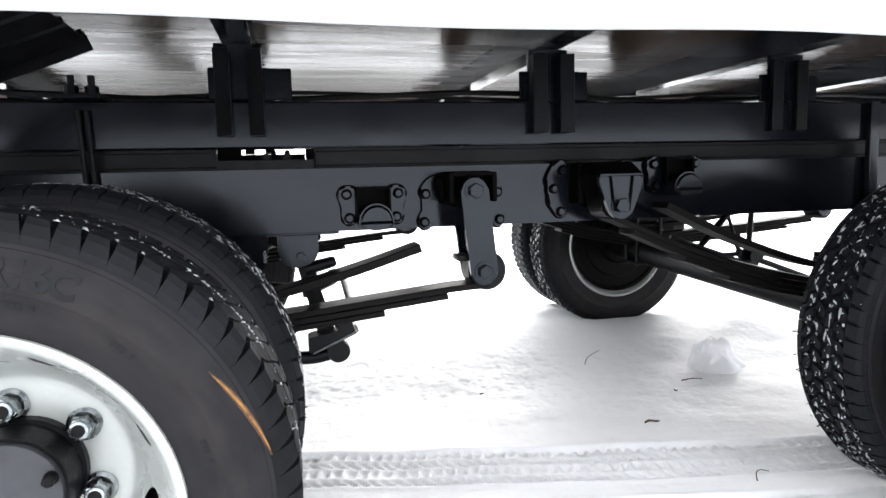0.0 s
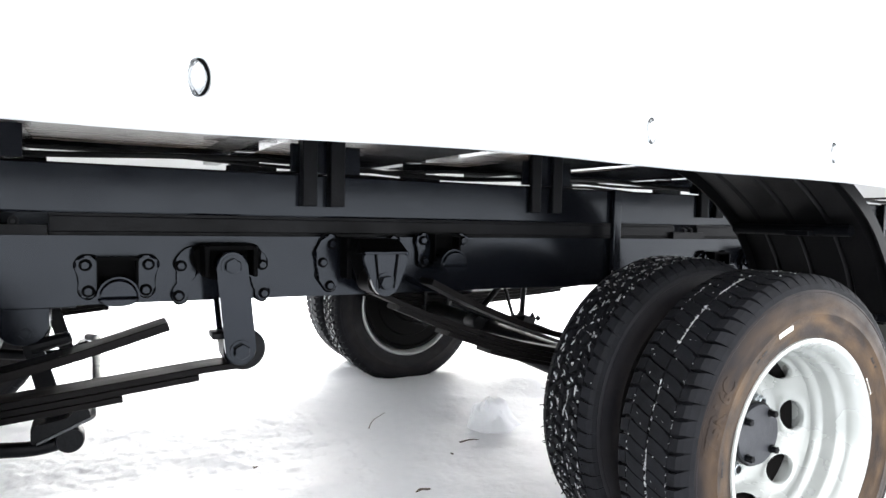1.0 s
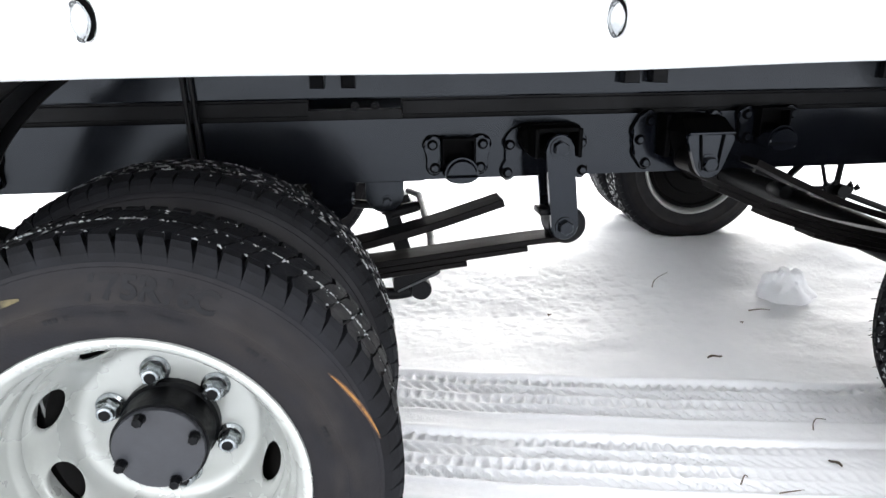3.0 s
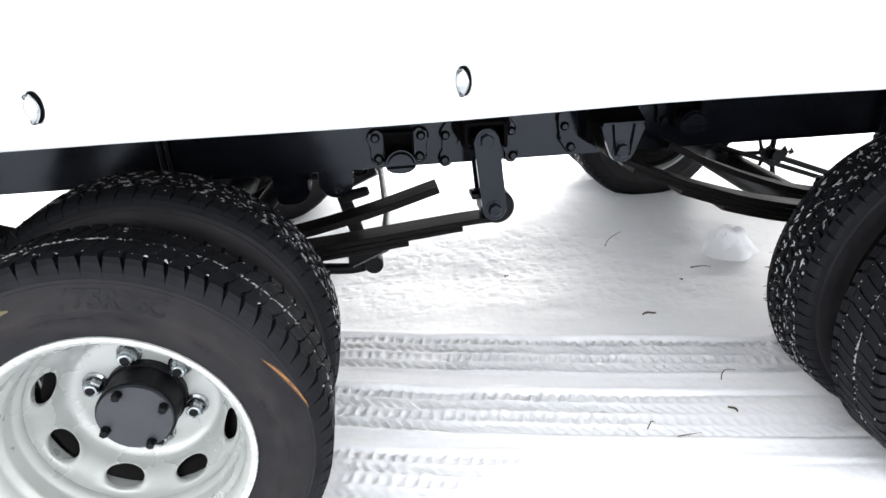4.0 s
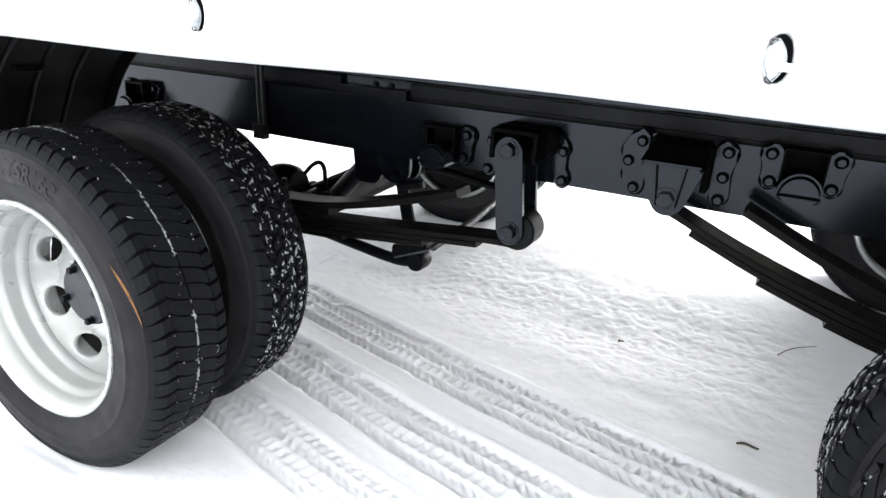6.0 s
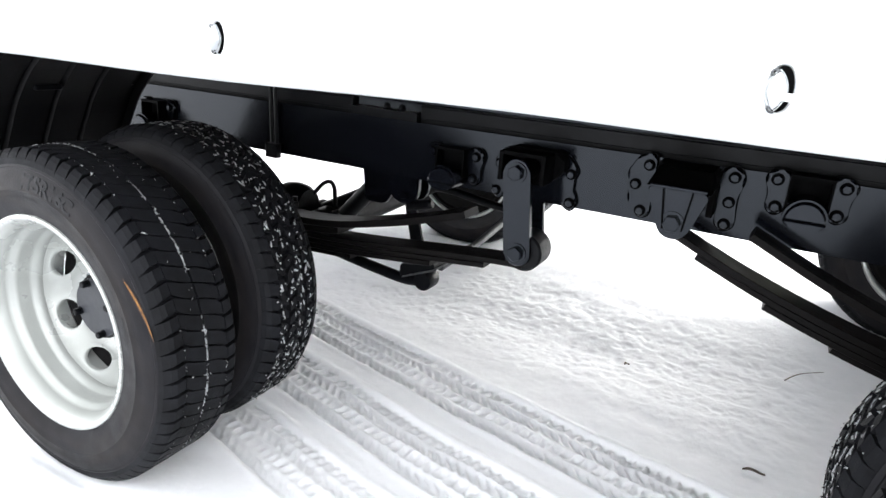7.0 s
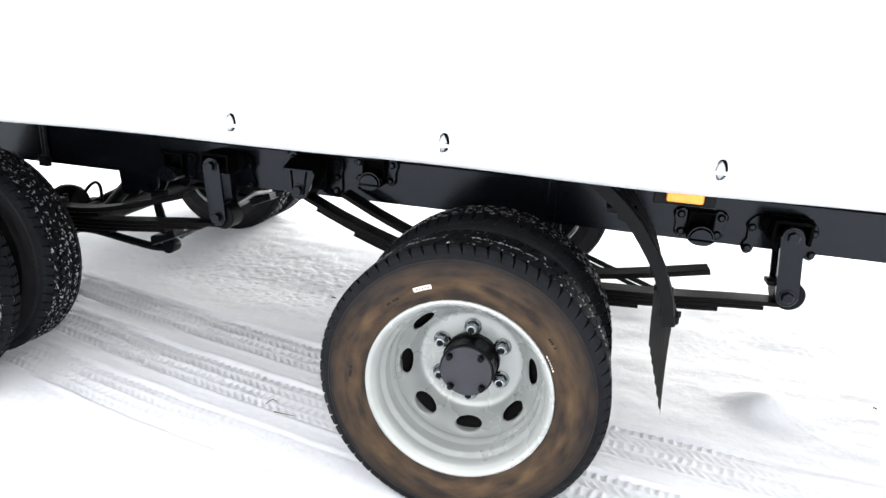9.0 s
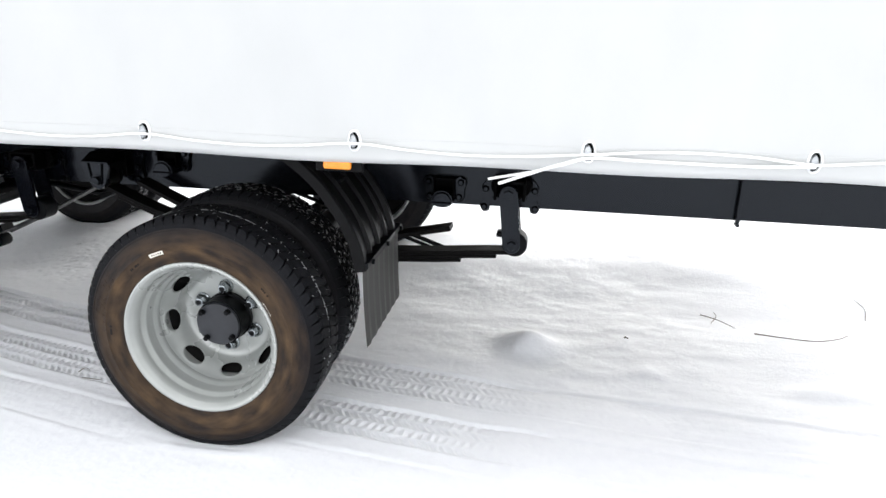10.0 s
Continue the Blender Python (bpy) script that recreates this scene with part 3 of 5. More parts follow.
B_HELP = [(0.455, 0.612), (0.60, 0.544), (0.75, 0.487), (0.88, 0.451), (0.98, 0.438), (1.12, 0.441), (1.30, 0.461), (1.45, 0.488), (1.582, 0.515)]
both_sides.append(leaf_spring([(A_MAIN, 0.013), (below(A_MAIN, 0.014, -1.36, -0.06), 0.012), (below(A_MAIN, 0.027, -1.2, -0.195), 0.012), (below(A_MAIN, 0.039, -1.05, -0.42), 0.010), (A_HELP, 0.017), (below(A_HELP, 0.018, -0.95, -0.46), 0.015)]))
both_sides.append(leaf_spring([(B_MAIN, 0.013), (below(B_MAIN, 0.014, 0.37, 1.74), 0.012), (below(B_MAIN, 0.027, 0.50, 1.62), 0.012), (below(B_MAIN, 0.039, 0.62, 1.40), 0.010), (B_HELP, 0.015)], eye=(0.321, 0.618)))

# ---- axles, bars and rods ----
for ax in AXLES:
    bm = bmesh.new()
    tube(bm, [(ax, 1.50, AXLE_Z), (ax, 2 * MID - 1.50, FAR_Z)], 0.048, 20)
    axle = part("axle", bm, M_IRON, truck, "black axle housing with brake drums", smooth=True)
    for s in (0, 1):
        y0 = 1.53 if s == 0 else 2 * MID - 1.53
        d = 1 if s == 0 else -1
        bm = bmesh.new()
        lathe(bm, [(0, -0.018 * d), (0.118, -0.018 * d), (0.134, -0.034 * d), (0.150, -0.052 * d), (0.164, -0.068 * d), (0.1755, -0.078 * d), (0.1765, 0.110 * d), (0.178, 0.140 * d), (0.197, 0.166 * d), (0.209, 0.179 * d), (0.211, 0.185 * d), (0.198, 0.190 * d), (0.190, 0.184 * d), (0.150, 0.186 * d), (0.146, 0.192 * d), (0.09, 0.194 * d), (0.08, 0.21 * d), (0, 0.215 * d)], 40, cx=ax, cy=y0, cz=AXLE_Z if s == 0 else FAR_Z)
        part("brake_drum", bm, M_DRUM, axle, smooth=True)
        bm = bmesh.new()
        yc = WEB - 0.076 if s == 0 else 2 * MID - WEB + 0.076
        up = 0.0 if s == 0 else 0.055
        box(bm, ax - 0.065, ax + 0.065, yc - 0.045, yc + 0.045, 0.350, 0.364, 0.003)
        box(bm, ax - 0.065, ax + 0.065, yc - 0.04, yc + 0.04, 0.448, 0.464, 0.003)
        for dx in (-0.05, 0.05):
            for dy in (-0.042, 0.042):
                tube(bm, [(ax + dx, yc + dy, 0.272), (ax + dx, yc + dy, 0.475)], 0.007, 8)
        box(bm, ax - 0.06, ax + 0.06, yc - 0.05, yc + 0.05, 0.278, 0.290, 0.003)
        bmesh.ops.translate(bm, verts=bm.verts, vec=(0, 0, up))
        part("spring_seat", bm, M_IRON, axle)


def anti_roll_bar(ax, sign):
    """A bent bar across the axle with its arms, bushes and upright links."""
    e = ax + sign * 0.428
    y = 2.045
    arm = [(e - sign * 0.42, y, 0.318), (e - sign * 0.36, y, 0.322), (e - sign * 0.30, y, 0.318), (e - sign * 0.16, y, 0.299), (e - sign * 0.06, y, 0.290), (e, y, 0.302), (e + sign * 0.012, y + 0.004, 0.310)]
    bm = bmesh.new()
    tube(bm, catmull(arm, 5), 0.0150, 14)
    lathe(bm, [(0, -0.026), (0.024, -0.026), (0.026, -0.02), (0.026, 0.02), (0.024, 0.026), (0, 0.026)], 22, cx=e, cy=y, cz=0.304)
    bar = part("anti_roll_bar", bm, M_IRON, truck, "black bent anti-roll bar below the spring", smooth=True)
    bm = bmesh.new()
    far = [(p[0], 2 * MID - p[1], p[2] + 0.045) for p in arm]
    tube(bm, catmull(far, 5), 0.0150, 14)
    part("far_arm", bm, M_IRON, bar, smooth=True)
    # lighter than the arms: snow light on the tube is put into its colour
    bm = bmesh.new()
    x = e + sign * 0.034
    tube(bm, [(x - 0.004, y + 0.015, 0.340), (x + 0.016, y + 0.2, 0.366), (x + 0.016, 2 * MID - y - 0.2, 0.411), (x - 0.004, 2 * MID - y - 0.015, 0.385)], 0.0105, 12)
    part("cross_tube", bm, M_LINK, bar, "cross tube of the anti-roll bar, snow light in its grey colour", smooth=True)
    for yy, s in ((y, 1), (2 * MID - y, -1)):
        bm = bmesh.new()
        # flat upright bar with its top bush
        prism(bm, [(e - 0.043, 0.340), (e - 0.003, 0.340), (e - 0.054, 0.520), (e - 0.088, 0.520)], yy + 0.006 * s - 0.005, yy + 0.006 * s + 0.005, 0.002)
        tube(bm, [(e - 0.066, yy, 0.492), (e - 0.004, yy, 0.506), (e + 0.003, yy, 0.508)], [0.015, 0.013, 0.009], 12)
        # clamp over the bar's bush
        prism(bm, rounded([(e - 0.066, 0.306), (e - 0.066, 0.341), (e - 0.030, 0.347), (e + 0.001, 0.352), (e + 0.006, 0.370), (e + 0.030, 0.376), (e + 0.038, 0.346), (e - 0.048, 0.308)], 0.006), yy - 0.030, yy + 0.030, 0.002)
        link = part("link", bm, M_IRON, bar)
        bm = bmesh.new()
        prism(bm, [(e - 0.056, 0.305), (e + 0.040, 0.345), (e + 0.046, 0.352), (e + 0.040, 0.350), (e - 0.056, 0.309)], yy - 0.034, yy + 0.034)
        part("clamp_plate", bm, M_LINK, link, "light grey edge of the clamp plate")
        bm = bmesh.new()
        c = e - sign * 0.078
        o = [(c - 0.044, 0.579), (c - 0.044, 0.536)] + [(c + 0.044 * math.cos(a), 0.536 + 0.040 * math.sin(a)) for a in np.linspace(math.pi, 2 * math.pi, 11)] + [(c + 0.044, 0.579)]
        prism(bm, o, min(yy - 0.012 * s, yy + 0.0 * s), max(yy - 0.012 * s, yy), 0.002)
        prism(bm, o, yy + 0.046 * s - 0.005, yy + 0.046 * s + 0.005, 0.002)
        hexbolt(bm, c + 0.004, yy - 0.012, 0.522, 0.011, 0.01)
        box(bm, c - 0.08, c + 0.09, yy - 0.02, yy + 0.07, 0.569, 0.576, 0.002)
        part("link_bracket", bm, M_FRAME, bar)
    return bar


anti_roll_bar(AXLES[0], 1)


def rod(a, b, r, label="", r2=None):
    bm = bmesh.new()
    tube(bm, [a, b], r, 16)
    if r2:
        for p, s in ((Vector(a), 1), (Vector(b), -1)):
            lathe(bm, [(0, -0.03), (r2, -0.03), (r2, 0.03), (0, 0.03)], 20, cx=p.x, cy=p.y, cz=p.z)
    ob = part("torque_rod", bm, M_IRON, truck, label or "black tubular torque rod", smooth=True)
    both_sides.append(ob)
    return ob


rod((-0.452, 2.14, 0.580), (-0.640, 2.14, 0.375), 0.025, r2=0.034)
rod((-0.40, 2.20, 0.560), (-0.770, 2.20, 0.370), 0.017, r2=0.030)


def brake_linkage(x, y, z):
    """The relay lever hung above the second axle, with its hanger bars and pull rods."""
    bm = bmesh.new()
    prism(bm, rounded([(x - 0.052, z + 0.024), (x + 0.056, z + 0.010), (x + 0.050, z - 0.010), (x + 0.016, z - 0.046), (x - 0.012, z - 0.040), (x - 0.05, z + 0.004)], 0.008), y - 0.006, y + 0.006, 0.002)
    lathe(bm, [(0, -0.03), (0.020, -0.03), (0.022, -0.02), (0.022, 0.02), (0.020, 0.03), (0, 0.03)], 20, cx=x, cy=y, cz=z)
    lever = part("brake_linkage", bm, M_IRON, truck, "black relay lever of the brake linkage above the axle")
    for dx, dz in ((-0.048, 0.020), (-0.02, 0.024), (0.036, 0.016), (0.062, 0.006)):
        bm = bmesh.new()
        hexbolt(bm, x + dx, y - 0.006, z + dz, 0.0065, 0.008)
        tube(bm, [(x + dx, y - 0.004, z + dz - 0.012), (x + dx + 0.003, y - 0.004, z + dz + 0.012)], 0.003, 8)
        part("pin", bm, M_IRON, lever)
    for name, a, b, r in (("hanger_bar", (x + 0.005, 0.60), (x + 0.002, z), 0.0095), ("hanger_bar", (x - 0.10, 0.58), (x - 0.033, z + 0.008), 0.0060),
                          ("strut", (x - 0.035, 0.60), (x - 0.207, z + 0.012), 0.0110), ("pull_rod", (x, z - 0.004), (x + 0.40, z - 0.150), 0.0100),
                          ("pull_rod", (x - 0.30, z + 0.075), (x + 0.40, z - 0.172), 0.0085), ("pull_rod", (x + 0.03, z + 0.006), (x - 0.215, z + 0.008), 0.0075),
                          ("lever_arm", (x - 0.035, z - 0.01), (x - 0.043, z - 0.060), 0.0060), ("lever_arm", (x, z - 0.02), (x + 0.022, z - 0.085), 0.0085)):
        bm = bmesh.new()
        tube(bm, [(a[0], y, a[1]), (b[0], y + 0.012, b[1])], r, 12)
        part(name, bm, M_IRON, lever, smooth=True)
    bm = bmesh.new()
    lathe(bm, [(0, -0.035), (0.022, -0.035), (0.025, -0.028), (0.025, 0.028), (0.022, 0.035), (0, 0.035)], 20, cx=x - 0.205, cy=y, cz=z + 0.006)
    part("bush", bm, M_IRON, lever, smooth=True)
    return lever


brake_linkage(1.117, 2.45, 0.403)
bm = bmesh.new()
prism(bm, rounded([(-0.535, 0.577), (-0.425, 0.577), (-0.432, 0.505), (-0.455, 0.468), (-0.52, 0.468)], 0.012), 2.095, 2.105, 0.002)
bracket = part("rod_bracket", bm, M_FRAME, truck, "black gusset plate below the rail")
bm = bmesh.new()
tube(bm, [(-0.436 + 0.0035 * math.cos(q), 2.091 + 0.002 * math.sin(q), 0.505 + 0.0011 * q) for q in np.linspace(0, 26, 60)], 0.0011, 6)
part("wire_twist", bm, M_ZINC, bracket, "short twist of bright wire", smooth=True)
# brake chamber and hose at the first axle
bm = bmesh.new()
lathe(bm, [(0, -0.05), (0.05, -0.05), (0.062, -0.03), (0.066, 0), (0.062, 0.03), (0.045, 0.06), (0, 0.06)], 26)
both_sides.append(part("brake_chamber", bm, M_IRON, truck, "round black brake chamber", smooth=True, m=pose(-0.80, 2.13, 0.40, 0, 0, 90)))
bm = bmesh.new()
tube(bm, catmull([(-0.800, 2.16, 0.410), (-0.762, 2.16, 0.428), (-0.722, 2.16, 0.468), (-0.694, 2.16, 0.480), (-0.678, 2.16, 0.462), (-0.674, 2.16, 0.41)], 6), 0.0065, 10)
both_sides.append(part("brake_hose", bm, M_PLASTIC, truck, "thin black rubber brake hose loop", smooth=True))
bm = bmesh.new()
tube(bm, [(-0.560 + 0.004 * q + 0.012 * math.cos(q), 2.15, 0.520 + 0.0035 * q + 0.012 * math.sin(q)) for q in np.linspace(0, 12, 40)], 0.0016, 6)
part("cable_coil", bm, M_PLASTIC, truck, "curled thin black cable on the torque rod", smooth=True)


# ---- fenders, flaps, side marker ----
FENDER_A = [(-0.03, 0.925), (0.05, 0.893), (0.113, 0.869), (0.190, 0.830), (0.240, 0.795), (0.285, 0.752), (0.318, 0.712), (0.342, 0.672), (0.372, 0.620), (0.400, 0.570), (0.416, 0.530)]
FENDER_B = [(0.10, 0.905), (0.16, 0.880), (0.225, 0.843), (0.285, 0.800), (0.330, 0.758), (0.370, 0.706), (0.402, 0.655), (0.428, 0.590), (0.440, 0.530)]


def fender(ax, sign, curve, y1):
    """A ribbed mudguard over one side of a wheel pair, its edge rolled, with a mud flap below."""
    y0 = 1.370
    line = catmull([(ax + sign * x, z, 0) for x, z in curve], 6)
    bm = bmesh.new()
    across = [(y0, -0.016), (y0, 0.010), (y0 + 0.006, 0.014), (y0 + 0.026, 0.014), (y0 + 0.034, 0.0)]
    for k in (0.10, 0.19, 0.28):
        across += [(y0 + k - 0.010, 0.0), (y0 + k - 0.004, 0.009), (y0 + k + 0.004, 0.009), (y0 + k + 0.010, 0.0)]
    across += [(y1 - 0.034, 0.0), (y1 - 0.026, 0.014), (y1 - 0.006, 0.014), (y1, 0.010), (y1, -0.016)]
    sheet = []
    for i, q in enumerate(line):
        d = (line[min(i + 1, len(line) - 1)] - line[max(i - 1, 0)]).normalized()
        nx, nz = (-d.y * sign, d.x * sign)
        sheet.append([bm.verts.new((q.x + nx * h, y, q.y + nz * h)) for y, h in across])
    for a, b in zip(sheet, sheet[1:]):
        for i in range(len(across) - 1):
            bm.faces.new((a[i], a[i + 1], b[i + 1], b[i]))
    bmesh.ops.recalc_face_normals(bm, faces=bm.faces)
    bmesh.ops.solidify(bm, geom=list(bm.faces), thickness=0.004)
    ob = part("fender", bm, M_PLASTIC, truck, "black ribbed plastic wheel fender")
    bm = bmesh.new()
    e = ax + sign * (curve[-1][0] + 0.001)
    n = 14
    grid = [[bm.verts.new((e + sign * (0.004 + 0.010 * (j / 6) ** 2 + 0.003 * (i % 2)), y0 + 0.425 * i / n * (1 - 0.05 * j / 6), 0.545 - 0.232 * j / 6)) for i in range(n + 1)] for j in range(7)]
    for j in range(6):
        for i in range(n):
            bm.faces.new((grid[j][i], grid[j][i + 1], grid[j + 1][i + 1], grid[j + 1][i]))
    bmesh.ops.solidify(bm, geom=list(bm.faces), thickness=0.005)
    part("mud_flap", bm, M_FLAP, ob, "grey ribbed rubber mud flap")
    bm = bmesh.new()
    box(bm, min(e - 0.012, e + 0.018), max(e - 0.012, e + 0.018), y0 + 0.004, y0 + 0.421, 0.536, 0.554, 0.003)
    for y in (y0 + 0.05, y0 + 0.22, y0 + 0.39):
        tube(bm, [(e - 0.02, y, 0.545), (e + 0.026, y, 0.545)], 0.008, 6)
    part("clamp_strip", bm, M_IRON, ob)
    # stay that carries the fender from the rail
    bm = bmesh.new()
    tube(bm, [(ax + sign * 0.315, y0 + 0.05, 0.752), (ax + sign * 0.315, y1 - 0.010, 0.752)], 0.014, 12)
    box(bm, ax + sign * 0.315 - 0.035, ax + sign * 0.315 + 0.035, 1.50, 1.56, 0.738, 0.750, 0.002)
    part("stay", bm, M_IRON, ob)
    return ob


both_sides += [fender(AXLES[0], -1, FENDER_A, 1.775), fender(AXLES[1], 1, FENDER_B, 1.735)]

bm = bmesh.new()
box(bm, 1.338, 1.452, 1.284, 1.305, 0.813, 0.872, 0.003)
marker = part("side_marker", bm, M_PLASTIC, truck, "amber side marker lamp under the sheet's hem")
bm = bmesh.new()
box(bm, 1.360, 1.428, 1.271, 1.284, 0.820, 0.858, 0.005)
part("lens", bm, M_AMBER, marker, "amber ribbed plastic lens")
both_sides.append(marker)

done = []
for ob in both_sides:
    done += mirrored(ob)


# ---- wheels ----
def tyre_mesh():
    half = [(0.203, 0.026), (0.206, 0.020), (0.214, 0.0155), (0.222, 0.013), (0.2235, 0.0105), (0.228, 0.0095), (0.240, 0.006), (0.255, 0.0022), (0.268, 0.0004), (0.2695, -0.0006), (0.2715, -0.0006), (0.273, 0.0004), (0.288, 0.0014), (0.300, 0.004), (0.311, 0.0085), (0.3125, 0.0078), (0.315, 0.0085), (0.322, 0.0135), (0.329, 0.020), (0.3325, 0.028), (0.3345, 0.06), (0.335, 0.095)]
    prof = half + [(r, 0.19 - y) for r, y in half[-2::-1]]
    bm = bmesh.new()
    lathe(bm, prof, 96)
    me = bpy.data.meshes.new("tyre")
    bmesh.ops.recalc_face_normals(bm, faces=bm.faces)
    bm.to_mesh(me)
    bm.free()
    me.shade_smooth()
    me.set_sharp_from_angle(angle=radians(30))
    return me


def crown(y):
    """Outer radius of the tread over the tyre's width."""
    u = abs(y - 0.095) / 0.08
    return TYRE_R - 0.0015 * u * u - 0.006 * max(0, u - 0.85) * 5


def prisms(name, outlines, depth):
    """Tread blocks: each a closed ring of (radius, angle, y), left side first, pressed down by depth at its foot."""
    verts, faces = [], []
    for ring in outlines:
        b0, n = len(verts), len(ring)
        for drop in (0.0, depth):
            for r, a, y in ring:
                verts.append(((r - drop) * math.cos(a), y, (r - drop) * math.sin(a)))
        for i in range(n // 2 - 1):
            faces.append((b0 + i, b0 + i + 1, b0 + n - 2 - i, b0 + n - 1 - i))
        for i in range(n):
            faces.append((b0 + i, b0 + n + i, b0 + n + (i + 1) % n, b0 + (i + 1) % n))
    me = bpy.data.meshes.new(name)
    me.from_pydata(verts, [], faces)
    bm = bmesh.new()
    bm.from_mesh(me)
    bmesh.ops.recalc_face_normals(bm, faces=bm.faces)
    bm.to_mesh(me)
    bm.free()
    return me


def block(c, pitch, w, line):
    """A block between two alike wavy sides; line holds (radius, y, shift, width factor)."""
    left = [(r, c + (o - w * k / 2) * pitch, y) for r, y, o, k in line]
    right = [(r, c + (o + w * k / 2) * pitch, y) for r, y, o, k in line]
    return left + right[::-1]


LUGS, STUDS = 72, 68


def outer_tread():
    """Road tread: plain shoulder lugs parted by wedge grooves, which step aside and cross the rib to a narrow middle groove."""
    pitch = 2 * math.pi / LUGS
    rnd = random.Random(21)
    out = []
    for k in range(LUGS):
        for side in (0, 1):
            f = (lambda y: y) if side == 0 else (lambda y: 0.19 - y)
            sg = 1 if side == 0 else -1
            c = (k + 0.44 + 0.4 * side) * pitch
            lug = [(0.3185, 0.0098, -0.04, 0.995), (0.3270, 0.0116, 0.0, 0.97), (0.3385, 0.0201, 0.12, 0.82), (crown(0.028), 0.028, 0.22, 0.73), (crown(0.0455), 0.0455, 0.32, 0.74)]
            out.append(block(c, pitch, 1.0, [(r, f(y), o * sg, q) for r, y, o, q in lug]))
            drop = rnd.uniform(0, 0.0009)
            rib = [(0.0472, 0.32, 0.76), (0.0530, 0.24, 0.82), (0.0590, 0.10, 0.86), (0.0660, 0.02, 0.88), (0.0780, -0.14, 0.90), (0.0925, -0.27, 0.88)]
            out.append(block(c, pitch, 1.0, [(crown(y) - drop, f(y), o * sg, q) for y, o, q in rib]))
    return prisms("tread", out, 0.010)


def inner_tread():
    """Winter tread: small staggered blocks, notched shoulders and thin moulding hairs."""
    pitch = 2 * math.pi / STUDS
    rnd = random.Random(8)
    out = []
    rows = ((0.045, 0.066, 0.6), (0.0715, 0.0925, -0.6), (0.0975, 0.1185, 0.6), (0.124, 0.145, -0.6))
    for k in range(STUDS):
        for j, (y0, y1, skew) in enumerate(rows):
            c = (k + 0.5 * (j % 2) + rnd.uniform(-0.05, 0.05)) * pitch
            w = rnd.uniform(0.60, 0.70)
            drop = rnd.uniform(0, 0.0012)
            out.append(block(c, pitch, w, [(crown(y) - drop, y, skew * ((y - y0) / (y1 - y0) - 0.5) * 0.7, q) for y, q in ((y0, 0.8), (0.5 * (y0 + y1), 1.05), (y1, 0.8))]))
        for side in (0, 1):
            f = (lambda y: y) if side == 0 else (lambda y: 0.19 - y)
            c = (k + 0.5 * side) * pitch
            lug = [(0.3215, 0.0122, 0, 1.07), (0.330, 0.0160, 0, 1.04), (0.3375, 0.0235, 0.02, 0.95), (0.3408, 0.032, 0.10, 0.86), (crown(0.042), 0.042, 0.18, 0.80)]
            out.append(block(c, pitch, 0.92, [(r, f(y), o, q) for r, y, o, q in lug]))
    for _ in range(160):
        a, y = rnd.uniform(0, 2 * math.pi), rnd.uniform(0.015, 0.175)
        r, lean = crown(y), rnd.uniform(-0.010, 0.010)
        e = 0.0009
        out.append([(r, a - e, y), (r + rnd.uniform(0.002, 0.0045), a + lean * 0.5, y), (r + 0.0015, a + lean + 0.0004, y + 0.0008), (r, a + e, y + 0.0008)])
    return prisms("tread", out, 0.011)


def flecks(name, spots):
    """Low crumbs of snow: (angle, y, length round the tyre, width, base depth, height)."""
    rnd = random.Random(14)
    verts, faces = [], []
    for a, y, la, ly, sink, high in spots:
        r = crown(y) - sink
        b0 = len(verts)
        slant = rnd.gauss(0, 0.55)
        for k in range(7):
            q = k * 2 * math.pi / 7
            t, yy = la * math.cos(q) * rnd.uniform(0.35, 1.25), ly * math.sin(q) * rnd.uniform(0.35, 1.25)
            t, yy = t * math.cos(slant) - yy * math.sin(slant), t * math.sin(slant) + yy * math.cos(slant)
            verts.append((r * math.cos(a) - t * math.sin(a), y + yy, r * math.sin(a) + t * math.cos(a)))
        t, yy, h = la * rnd.uniform(-0.3, 0.3), ly * rnd.uniform(-0.3, 0.3), r + high
        verts.append((h * math.cos(a) - t * math.sin(a), y + yy, h * math.sin(a) + t * math.cos(a)))
        for k in range(7):
            faces.append((b0 + k, b0 + (k + 1) % 7, b0 + 7))
    me = bpy.data.meshes.new(name)
    me.from_pydata(verts, [], faces)
    me.shade_smooth()
    return me


def sparse_snow():
    rnd = random.Random(3)
    spots = []
    for _ in range(760):
        a = rnd.uniform(0, 2 * math.pi)
        if rnd.random() > 0.40 + 0.55 * math.sin(11 * a + 1.0) * math.sin(4 * a):
            continue
        spots.append((a, 0.095 + rnd.gauss(0, 0.0016), rnd.uniform(0.003, 0.012), rnd.uniform(0.0005, 0.0013), 0.004, rnd.uniform(0.0045, 0.0055)))
    for _ in range(300):
        y = rnd.choice((0.0464, 0.1436, rnd.uniform(0.05, 0.14), rnd.uniform(0.065, 0.125), rnd.uniform(0.085, 0.105)))
        spots.append((rnd.uniform(0, 2 * math.pi), y + rnd.gauss(0, 0.0015), rnd.uniform(0.001, 0.0075), rnd.uniform(0.0005, 0.0013), 0.002, 0.0028))
    return flecks("packed_snow", spots)


